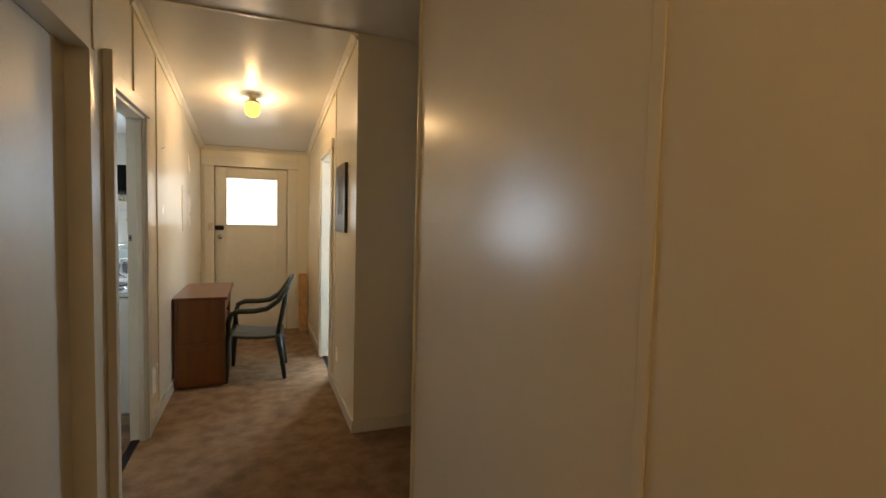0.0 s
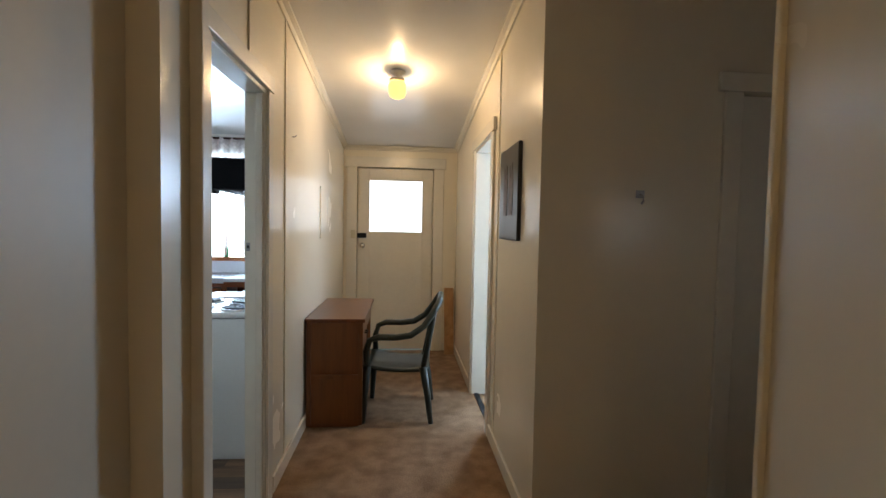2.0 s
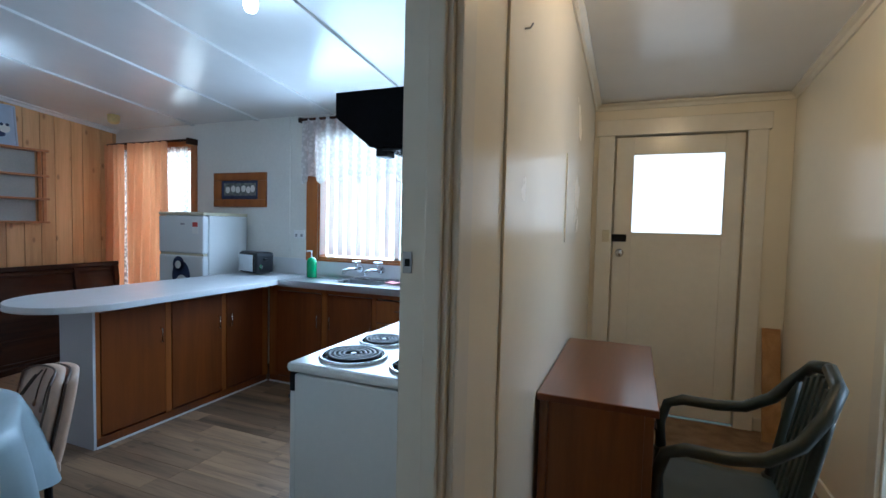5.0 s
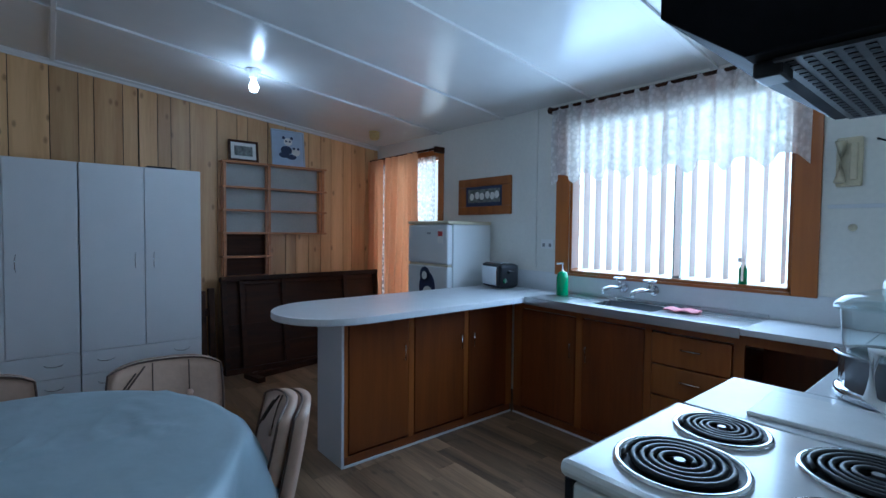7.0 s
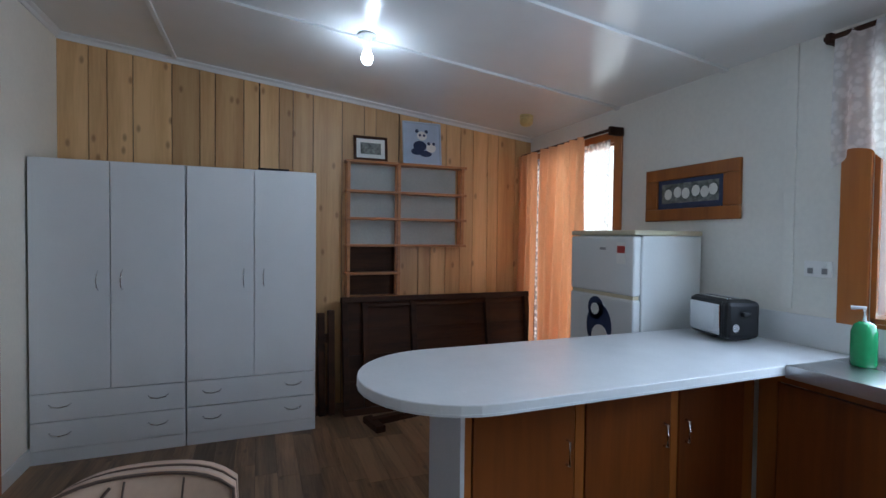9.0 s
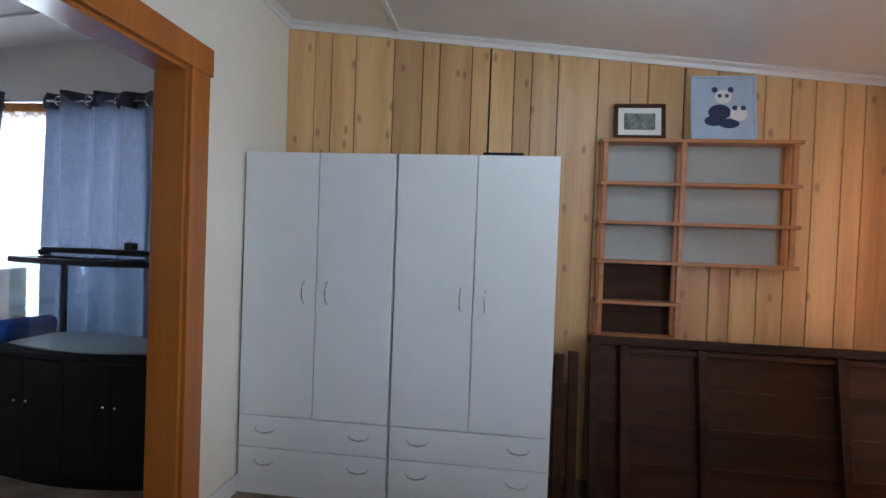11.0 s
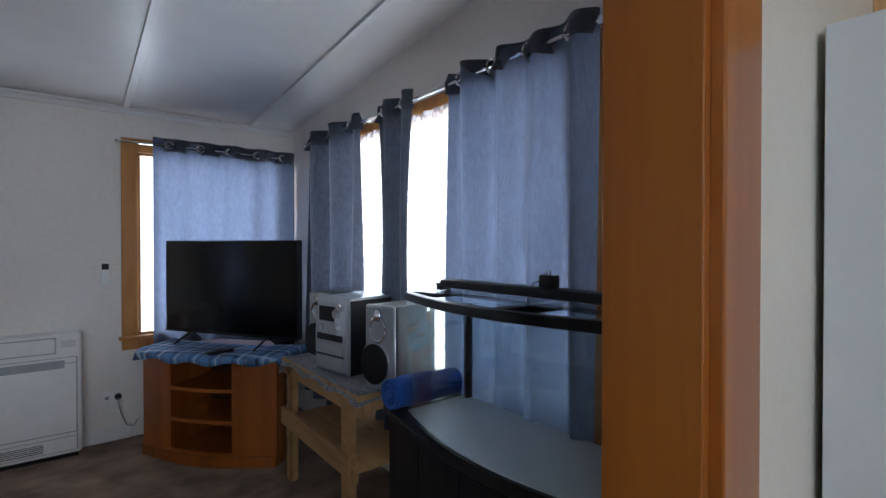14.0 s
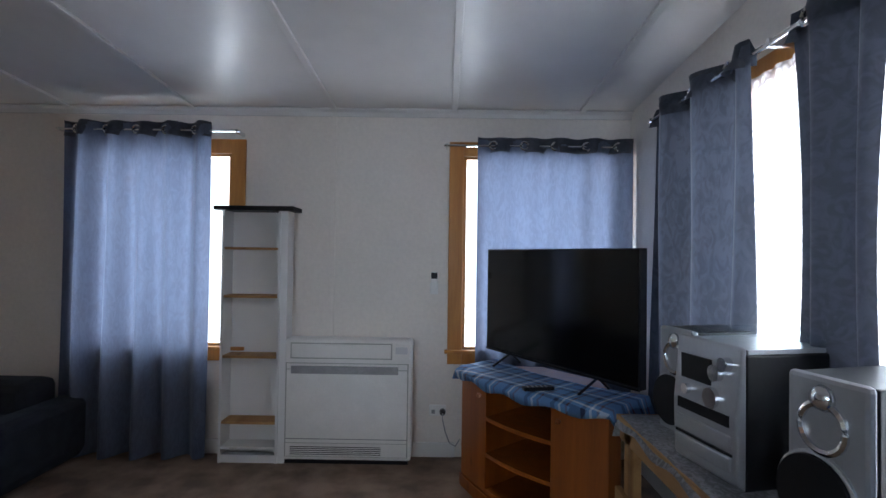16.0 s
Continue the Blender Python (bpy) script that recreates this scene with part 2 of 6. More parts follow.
M_LIVW = mat("warm_white_wall_paint", (0.80, 0.745, 0.69), 0.5, var=0.08, scale=1.4, bump=0.05, fine=40)
M_CARPET = mat("brown_carpet", (0.38, 0.25, 0.15), 0.95, var=0.3, scale=8, bump=0.9, fine=130, color2=(0.25, 0.155, 0.09), spec=0.1)
M_CARPETL = mat("grey_brown_carpet", (0.42, 0.30, 0.22), 0.95, var=0.3, scale=5, bump=0.9, fine=160, color2=(0.22, 0.155, 0.115), spec=0.1)
M_VINYL = wood("vinyl_plank", (0.28, 0.17, 0.092), (0.062, 0.032, 0.016), axis=0, rough=0.4, rand=0.34, freq=6, knots=0.5)
M_BATH = mat("pale_vinyl_floor", (0.5, 0.47, 0.42), 0.4, var=0.2, scale=8)
M_PINE = wood("knotty_pine", (0.70, 0.43, 0.20), (0.50, 0.265, 0.105), axis=2, rough=0.42, knots=0.62, rand=0.2, freq=5)
M_GROOVE = mat("dark_groove", (0.05, 0.03, 0.02), 0.9, var=0.1)
M_TRIM = wood("stained_trim_wood", (0.42, 0.13, 0.018), (0.30, 0.08, 0.010), axis=2, rough=0.3, rand=0.05, coat=0.4, freq=4)
M_PINEF = wood("orange_pine_frame", (0.55, 0.24, 0.055), (0.38, 0.14, 0.028), axis=2, rough=0.35, rand=0.08, coat=0.2)
M_CAB = wood("varnished_cabinet_ply", (0.20, 0.052, 0.008), (0.105, 0.025, 0.005), axis=2, rough=0.36, rand=0.08, coat=0.12, freq=4)
M_CABF = wood("varnished_cabinet_frame", (0.33, 0.105, 0.019), (0.21, 0.06, 0.011), axis=2, rough=0.36, rand=0.06, coat=0.12, freq=5)
M_SHELF = wood("red_pine_shelf", (0.48, 0.20, 0.065), (0.32, 0.12, 0.035), axis=1, rough=0.4, rand=0.1)
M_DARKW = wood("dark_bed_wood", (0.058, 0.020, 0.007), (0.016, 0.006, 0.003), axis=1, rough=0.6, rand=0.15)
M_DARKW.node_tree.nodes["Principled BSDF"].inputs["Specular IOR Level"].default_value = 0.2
M_DESK = wood("red_brown_desk_veneer", (0.155, 0.045, 0.014), (0.09, 0.024, 0.008), axis=1, rough=0.3, rand=0.05, coat=0.3, freq=4)
M_DESKS = wood("desk_side_veneer", (0.20, 0.072, 0.018), (0.10, 0.034, 0.010), axis=2, rough=0.35, rand=0.05, coat=0.2, freq=5)
M_TVW = wood("orange_tv_unit_pine", (0.34, 0.090, 0.013), (0.20, 0.047, 0.006), axis=2, rough=0.35, knots=0.5, rand=0.06, coat=0.2)
M_STOOL = wood("raw_pine", (0.44, 0.25, 0.10), (0.29, 0.14, 0.05), axis=1, rough=0.6, knots=0.6, rand=0.1)
M_LAM = mat("white_laminate", (0.69, 0.70, 0.71), 0.3, var=0.04, scale=8, bump=0.02)
M_LAMG = mat("grey_melamine", (0.62, 0.63, 0.65), 0.45, var=0.04, scale=3, bump=0.05, fine=120)
M_WARD = mat("white_wardrobe_foil", (0.76, 0.76, 0.76), 0.5, var=0.03, scale=4, bump=0.06, fine=150)
M_ENAMEL = mat("white_enamel", (0.74, 0.75, 0.74), 0.18, var=0.03, scale=3, bump=0.01, coat=0.3)
M_BLACK = mat("black_plastic", (0.010, 0.010, 0.012), 0.42, var=0.2, scale=8, bump=0.03, spec=0.3)
M_BLACKM = mat("matt_black_metal", (0.008, 0.008, 0.010), 0.5, var=0.2, scale=8, bump=0.05, spec=0.2)
M_HOOD = mat("black_hood_enamel", (0.010, 0.010, 0.012), 0.7, var=0.2, scale=8, bump=0.04, spec=0.04)
M_FILTER = mat("dark_grey_filter_metal", (0.035, 0.036, 0.04), 0.45, var=0.2, scale=10, spec=0.4)
M_SCREEN = mat("tv_screen", (0.004, 0.004, 0.005), 0.12, var=0.1, scale=2, bump=0.0)
M_STEEL = mat("brushed_steel", (0.62, 0.63, 0.64), 0.28, metal=1, var=0.1, scale=4, bump=0.04, fine=80, stretch=(0.1, 1, 1))
M_CHROME = mat("chrome", (0.75, 0.76, 0.78), 0.12, metal=1, var=0.05, scale=5, bump=0)
M_GREYM = mat("dull_grey_metal", (0.35, 0.35, 0.36), 0.4, metal=0.9, var=0.15, scale=10)
M_SILVER = mat("silver_plastic", (0.42, 0.43, 0.45), 0.3, metal=0.5, var=0.08, scale=6, bump=0.02)
M_GREEN = mat("dark_green_resin", (0.018, 0.028, 0.022), 0.38, var=0.2, scale=8, bump=0.04)
M_VINYLB = mat("beige_vinyl_upholstery", (0.60, 0.40, 0.29), 0.42, var=0.1, scale=7, bump=0.12, fine=40)
M_PIPING = mat("brown_piping", (0.11, 0.06, 0.04), 0.5, var=0.2)
M_TCLOTH = mat("pale_blue_tablecloth", (0.36, 0.45, 0.50), 0.42, var=0.12, scale=3, bump=0.35, fine=9)
# jacquard pattern drawn out upright; its colour streaks also hint at fold shade
M_CURT = cloth("grey_streaked_jacquard_curtain", (0.112, 0.138, 0.20), 0.32, scale=30, var=0.16, gloss=0.38, stretch=(1, 1, 0.35))
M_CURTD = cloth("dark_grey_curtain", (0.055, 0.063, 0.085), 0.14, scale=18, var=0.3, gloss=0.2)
# darker, less translucent version of the curtain cloth for the corner
M_CURTM = cloth("grey_corner_curtain", (0.085, 0.10, 0.135), 0.2, scale=22, var=0.3, gloss=0.4, stretch=(1, 1, 0.5))
M_DRAPE = cloth("orange_drape", (0.80, 0.42, 0.22), 0.5, scale=40, var=0.06, stretch=(1, 1, 0.2))
M_LACE = cloth("white_lace", (0.92, 0.92, 0.93), 0.6, holes=0.15, scale=45, var=0.04)
M_NET = cloth("white_net_curtain", (0.9, 0.9, 0.92), 0.5, holes=0.42, scale=45, var=0.1)
M_SLAT = cloth("white_blind_slat", (0.94, 0.87, 0.86), 0.68, scale=60, var=0.05)
M_GCLOTH = cloth("grey_pattern_cloth", (0.22, 0.22, 0.24), 0.0, scale=30, var=0.6, gloss=0.35)
M_PLAID = plaid("blue_plaid_cloth")
M_BLUE = mat("blue_towel", (0.02, 0.10, 0.42), 0.95, var=0.3, scale=20, bump=0.5, fine=200)
M_SOFA = mat("black_sofa_fabric", (0.018, 0.023, 0.034), 0.85, var=0.3, scale=12, bump=0.4, fine=150)
M_GLASS = glass("clear_glass")
M_TANK = glass("tank_glass", (0.92, 0.965, 0.97))
# the back door pane emits its daylight itself, nothing shines through it
M_FROST = glow("frosted_pane_daylight_glow", (0.90, 0.97, 1.0), 1.25)
M_BULBW = glow("cool_bulb", (0.80, 0.93, 1.0), 25)
M_BULBY = glow("warm_glass_shade", (1.0, 0.55, 0.08), 2.6)
M_CREAMP = mat("aged_cream_plastic", (0.62, 0.55, 0.38), 0.4, var=0.1, scale=10)
M_YELLOW = mat("yellowed_old_plastic", (0.66, 0.50, 0.20), 0.45, var=0.15, scale=12)
M_WHITEP = mat("white_plastic", (0.82, 0.81, 0.79), 0.35, var=0.05, scale=8)
M_GREENL = mat("green_soap", (0.02, 0.26, 0.09), 0.15, var=0.1)
M_PINK = mat("pink_cloth", (0.75, 0.30, 0.32), 0.9, var=0.2, scale=30, bump=0.4)
M_PAPERB = mat("pale_blue_print", (0.45, 0.54, 0.66), 0.4, var=0.08, scale=15)
M_INK = mat("blue_black_ink", (0.03, 0.045, 0.11), 0.5, var=0.2, scale=20)
M_PAPER = mat("white_paper", (0.78, 0.77, 0.73), 0.6, var=0.06, scale=12)
M_SCENE = mat("grey_landscape_print", (0.30, 0.32, 0.30), 0.5, var=0.6, scale=18, color2=(0.08, 0.09, 0.08))
M_CANVAS = mat("dark_canvas_print", (0.010, 0.011, 0.014), 0.35, var=0.3, scale=4)
M_TAN = mat("brown_print", (0.10, 0.05, 0.03), 0.5, var=0.5, scale=14)
M_BACKB = mat("grey_shelf_backing", (0.42, 0.43, 0.40), 0.6, var=0.1, scale=5)
M_COIL = mat("black_coil", (0.015, 0.015, 0.017), 0.45, var=0.2, scale=20)
M_RED = mat("red_label", (0.5, 0.05, 0.04), 0.5, var=0.1)
M_POT = mat("smoked_glass_pot", (0.12, 0.12, 0.13), 0.08, var=0.1, spec=0.8)
M_GROUND = mat("outside_ground", (0.25, 0.28, 0.18), 0.9, var=0.3, scale=2)


# ---- helpers for things ----
def bx(bm, x0, x1, y0, y1, z0, z1):
    v = [bm.verts.new((x, y, z)) for x in (x0, x1) for y in (y0, y1) for z in (z0, z1)]
    for f in ((0, 1, 3, 2), (4, 6, 7, 5), (0, 4, 5, 1), (2, 3, 7, 6), (0, 2, 6, 4), (1, 5, 7, 3)):
        bm.faces.new([v[i] for i in f])
    return v


def box(*c):
    bm = bmesh.new()
    bx(bm, *c)
    return bm


def prism(pts, axis, a0, a1):
    """A polygon in the plane across the axis, drawn out from a0 to a1."""
    bm = bmesh.new()

    def at(p, a):
        return {"x": (a, p[0], p[1]), "y": (p[0], a, p[1]), "z": (p[0], p[1], a)}[axis]
    lo, hi = [bm.verts.new(at(p, a0)) for p in pts], [bm.verts.new(at(p, a1)) for p in pts]
    bm.faces.new(lo), bm.faces.new(hi)
    for i in range(len(pts)):
        j = (i + 1) % len(pts)
        bm.faces.new((lo[i], lo[j], hi[j], hi[i]))
    bmesh.ops.recalc_face_normals(bm, faces=bm.faces)
    return bm


def lathe(profile, seg=20, bm=None, at=(0, 0, 0)):
    """Turned shape from (radius, height) pairs."""
    bm = bm or bmesh.new()
    rings = []
    for r, z in profile:
        rings.append([bm.verts.new((at[0] + r * math.cos(2 * math.pi * k / seg), at[1] + r * math.sin(2 * math.pi * k / seg), at[2] + z)) for k in range(seg)])
    for a, b in zip(rings, rings[1:]):
        for k in range(seg):
            bm.faces.new((a[k], a[(k + 1) % seg], b[(k + 1) % seg], b[k]))
    bm.faces.new(rings[0][::-1]), bm.faces.new(rings[-1])
    return bm


def tube(pts, r, seg=8, bm=None, closed=False):
    """A round bar along points; r may be one radius or one per point."""
    bm = bm or bmesh.new()
    pts = [Vector(p) for p in pts]
    rings = []
    for i, p in enumerate(pts):
        a = pts[i - 1] if i or closed else p
        b = pts[(i + 1) % len(pts)] if i < len(pts) - 1 or closed else p
        d = (b - a).normalized()
        s = d.cross(Vector((0, 0, 1)))
        s = s.normalized() if s.length > 1e-3 else Vector((1, 0, 0))
        u = s.cross(d)
        rr = r[i] if isinstance(r, (list, tuple)) else r
        rings.append([bm.verts.new(p + rr * (math.cos(2 * math.pi * k / seg) * s + math.sin(2 * math.pi * k / seg) * u)) for k in range(seg)])
    pairs = list(zip(rings, rings[1:])) + ([(rings[-1], rings[0])] if closed else [])
    for a, b in pairs:
        for k in range(seg):
            bm.faces.new((a[k], a[(k + 1) % seg], b[(k + 1) % seg], b[k]))
    if not closed:
        bm.faces.new(rings[0][::-1]), bm.faces.new(rings[-1])
    return bm


def ring(c, R, r, axis="x", seg=20):
    pts = []
    for k in range(seg):
        a, b = R * math.cos(2 * math.pi * k / seg), R * math.sin(2 * math.pi * k / seg)
        pts.append({"x": (c[0], c[1] + a, c[2] + b), "y": (c[0] + a, c[1], c[2] + b), "z": (c[0] + a, c[1] + b, c[2])}[axis])
    return tube(pts, r, 6, closed=True)


def disc(c, R, t, axis="x", seg=24, sy=1.0):
    pts = [(R * math.cos(2 * math.pi * k / seg), sy * R * math.sin(2 * math.pi * k / seg)) for k in range(seg)]
    o = {"x": (c[1], c[2]), "y": (c[0], c[2]), "z": (c[0], c[1])}[axis]
    a = {"x": c[0], "y": c[1], "z": c[2]}[axis]
    return prism([(p[0] + o[0], p[1] + o[1]) for p in pts], axis, a, a + t)


def mesh_ob(name, bm, material, bevel=0.0, smooth=False):
    bmesh.ops.recalc_face_normals(bm, faces=bm.faces)
    me = bpy.data.meshes.new(name)
    bm.to_mesh(me)
    bm.free()
    me.materials.append(material)
    ob = new(name, me)
    if smooth:
        for p in me.polygons:
            p.use_smooth = True
    if bevel:
        md = ob.modifiers.new("bevel", "BEVEL")
        md.width, md.segments, md.limit_method, md.angle_limit = bevel, 2, "ANGLE", radians(40)
    return ob


def part(name, bm, material, parent, label="", bevel=0.0, smooth=False):
    ob = mesh_ob(name, bm, material, bevel, smooth)
    ob.parent = parent
    if label:
        ob["label"] = label
    return ob


def thing(name, label, category, x=0, y=0, z=0, rz=0, group="", rx=0, ry=0):
    ob = new(name)
    ob.empty_display_size = 0.1
    ob.matrix_world = pose(x, y, z, rx, ry, rz)
    return tagged(ob, label, category, group)


def setting(name, bm, material, label, category, bevel=0.0):
    return tagged(mesh_ob(name, bm, material, bevel), label, category, kind="structure")


def wall(name, axis, c0, c1, a0, a1, z0, z1, holes, material, label):
    """A wall slab c0..c1 thick, along a0..a1, with openings (a, a, z, z)."""
    bm = bmesh.new()

    def put(p, q, lo, hi):
        if q - p > 1e-4 and hi - lo > 1e-4:
            bx(bm, *((p, q, c0, c1) if axis == "x" else (c0, c1, p, q)), lo, hi)
    at = a0
    for h in sorted(holes):
        put(at, h[0], z0, z1)
        put(h[0], h[1], z0, h[2])
        put(h[0], h[1], h[3], z1)
        at = h[1]
    put(at, a1, z0, z1)
    return setting(name, bm, material, label, "wall")


def sheet(p0, p1, ztop, zbot, folds, amp, scallop=0.0, nu=0, nv=14, narrow=0.0, seed=0, gather=1.0):
    """A hanging fabric between two plan points, with folds; narrow draws it in towards its middle lower down."""
    rnd = random.Random(seed)
    bm = bmesh.new()
    a, b = Vector(p0), Vector(p1)
    d = b - a
    nrm = Vector((-d.y, d.x)).normalized()
    nu = nu or folds * 10
    ph = [rnd.uniform(-0.5, 0.5) for _ in range(folds + 2)]
    rows = []
    for j in range(nv + 1):
        v = j / nv
        row = []
        for i in range(nu + 1):
            u = i / nu
            k = u * folds
            s = math.sin(2 * math.pi * k + ph[int(k)] * (1 - abs(2 * (k % 1) - 1)))
            w = amp * s * (0.55 + 0.45 * v) * gather + 0.3 * amp * math.sin(5 * k + 3 * v + seed)
            uu = 0.5 + (u - 0.5) * (1 - narrow * math.sin(math.pi * min(1, v * 1.1)) )
            p = a + d * uu + nrm * w
            zb = zbot + scallop * abs(math.sin(math.pi * u * max(1, folds // 2)))
            row.append(bm.verts.new((p.x, p.y, ztop + (zb - ztop) * v)))
        rows.append(row)
    for r0, r1 in zip(rows, rows[1:]):
        for i in range(nu):
            bm.faces.new((r0[i], r0[i + 1], r1[i + 1], r1[i]))
    return bm


# ---- structure ----
HX0, HX1, HY1 = -0.52, 0.745, 4.636
KX0, KX1, KY0, KY1 = -5.57, -0.61, 0.69, 4.37
LY0, LY1, LX0 = -3.155, 0.55, -5.50


def kz(y):
    return 2.72 - 0.1075 * (y - 0.69)


def lz(y):
    return 2.40 + 0.078 * (y + 3.155)


setting("floor_hall", box(HX0 - 0.10, HX1 + 0.10, -3.0, HY1, -0.06, 0.0), M_CARPET, "worn mottled brown carpet of the hallway", "floor")
setting("floor_passage", box(HX1 + 0.10, 2.7, 0.0, 1.33, -0.06, 0.0), M_CARPET, "worn mottled brown carpet of the side passage", "floor")
setting("floor_kitchen", box(KX0, HX0 - 0.10, 0.62, KY1, -0.06, -0.004), M_GROOVE, "wood-look vinyl plank floor of the kitchen", "floor")
setting("floor_living", box(LX0 - 0.07, KX1, LY0, 0.62, -0.06, 0.0), M_CARPETL, "mottled brown carpet of the living room", "floor")
setting("floor_bathroom", box(0.86, 2.5, 1.45, 4.0, -0.055, 0.004), M_BATH, "pale vinyl floor of the bathroom", "floor")
setting("ground", box(-400, 400, -400, 400, -0.5, -0.4), M_GROUND, "grass ground around the house", "ground")

wall("wall_hall_west", "y", HX0 - 0.09, HX0, -3.0, HY1 + 0.12, 0, 2.95, [(-0.26, 0.66, 0.0, 2.14), (0.98, 1.655, 0.0, 2.05)], M_HALL, "glossy cream painted sheet wall of the hallway")
wall("wall_hall_north", "x", HY1, HY1 + 0.12, HX0, HX1 + 0.12, 0, 2.95, [(-0.37, 0.48, 0.0, 2.06)], M_HALL, "cream painted end wall of the hallway")
wall("wall_hall_east", "y", HX1, HX1 + 0.12, 1.33, HY1, 0, 2.95, [(2.47, 3.22, 0.0, 2.05)], M_HALL, "glossy cream painted wall with a bathroom doorway")
wall("wall_hall_south_east", "y", HX1, HX1 + 0.10, -3.0, 0.0, 0, 2.95, [], M_HALL, "glossy cream painted sheet wall beside the passage")
wall("wall_passage_north", "x", 1.33, 1.45, HX1 + 0.12, 2.7, 0, 2.95, [(1.66, 2.42, 0.0, 2.04)], M_HALL, "cream painted passage wall with a coat hook")
# unseen opening, made up so that daylight brightens the passage
wall("wall_passage_south", "x", -0.10, 0.0, HX1 + 0.10, 2.7, 0, 2.95, [(1.65, 1.95, 1.3, 1.6)], M_HALL, "cream painted passage wall with an added opening for light")
wall("wall_passage_end", "y", 2.7, 2.8, -0.1, 1.45, 0, 2.95, [], M_HALL, "cream painted end of the side passage")
wall("wall_hall_south", "x", -3.1, -3.0, HX0, HX1, 0, 2.95, [], M_HALL, "cream painted wall closing the hallway")
wall("wall_kitchen_north", "x", KY1, KY1 + 0.12, KX0 - 0.12, HX0 - 0.09, 0, 2.95, [(-2.86, -1.46, 1.035, 2.16), (-5.45, -4.42, 0.12, 2.10)], M_WALLW, "white painted kitchen wall with two windows")
wall("wall_west", "y", KX0 - 0.14, KX0 - 0.016, 0.55, KY1, 0, 2.95, [], M_GROOVE, "dark backing behind the pine panelling")
wall("wall_living_west", "y", LX0 - 0.15, LX0, LY0 - 0.12, 0.55, 0, 2.95, [(-2.40, -0.10, 0.72, 2.10)], M_LIVW, "white living room wall with a wide window")
wall("wall_kitchen_south", "x", LY1, KY0, KX0, KX1, 0, 2.95, [(-4.62, -2.53, 0.0, 2.09)], M_CREAM, "cream wall with a wide cased opening")
wall("wall_living_south", "x", LY0 - 0.12, LY0, LX0, KX1, 0, 2.95, [(-5.40, -4.34, 0.74, 2.08), (-2.72, -1.72, 0.74, 2.08)], M_LIVW, "off-white living room wall with two windows")
wall("wall_bath_south", "x", 1.45, 1.5, 0.865, 2.5, 0, 2.95, [], M_WALLW, "white bathroom wall")
wall("wall_bath_north", "x", 4.0, 4.1, 0.865, 2.5, 0, 2.95, [(1.2, 1.75, 1.0, 2.1)], M_WALLW, "white bathroom wall with a small window")
wall("wall_bath_east", "y", 2.5, 2.6, 1.45, 4.1, 0, 2.95, [(2.1, 3.3, 1.0, 2.2)], M_WALLW, "white bathroom wall with a window")

setting("ceiling_kitchen", prism([(0.60, kz(0.60)), (4.45, kz(4.45)), (4.45, kz(4.45) + 0.05), (0.60, kz(0.60) + 0.05)], "x", KX0 - 0.1, -0.58), M_CEIL, "sloping white gloss sheet ceiling with cover strips", "ceiling")
setting("ceiling_hall", prism([(1.33, kz(1.33)), (4.75, kz(4.75)), (4.75, kz(4.75) + 0.05), (1.33, kz(1.33) + 0.05)], "x", -0.58, 0.85), M_CEIL, "sloping cream gloss hallway ceiling", "ceiling")
setting("ceiling_hall_south", box(-0.58, 2.8, -3.1, 1.39, kz(1.33), kz(1.33) + 0.05), M_CEIL, "flat white ceiling of the front hallway", "ceiling")
setting("ceiling_living", prism([(-3.25, lz(-3.25)), (0.62, lz(0.62)), (0.62, lz(0.62) + 0.05), (-3.25, lz(-3.25) + 0.05)], "x", LX0 - 0.1, -0.58), M_CEILL, "white sheet ceiling with cover strips", "ceiling")
setting("ceiling_bathroom", box(0.85, 2.6, 1.4, 4.1, 2.4, 2.45), M_CEIL, "white bathroom ceiling", "ceiling")


def strip_y(name, x, y0, y1, zf, w=0.04, t=0.016, m=M_CEIL):
    setting(name, prism([(y0, zf(y0) - t), (y1, zf(y1) - t), (y1, zf(y1) + 0.01), (y0, zf(y0) + 0.01)], "x", x - w / 2, x + w / 2), m, "painted timber cover strip", "trim", 0.003)


for i, x in enumerate((-4.40, -3.555, -2.71, -1.87, -1.03)):
    strip_y("trim_kitchen_ceiling_%d" % i, x, 1.40 if i else 1.40, KY1, kz)
for i, x in enumerate((-4.40, -2.71, -1.03)):
    strip_y("trim_kitchen_ceiling_b%d" % i, x, KY0, 1.38, kz)
setting("trim_kitchen_ceiling_cross", box(KX0, KX1, 1.375, 1.405, kz(1.39) - 0.013, kz(1.39) + 0.01), M_CEIL, "painted timber cover strip", "trim", 0.003)
for i, x in enumerate((-5.15, -4.27, -3.43, -2.45, -1.58)):
    strip_y("trim_living_ceiling_%d" % i, x, LY0, LY1, lz, m=M_CEILL)
setting("trim_hall_ceiling", box(HX0, HX1, 1.315, 1.345, kz(1.33) - 0.012, kz(1.33) + 0.02), M_TRIMW, "cream cover strip across the ceiling", "trim", 0.003)


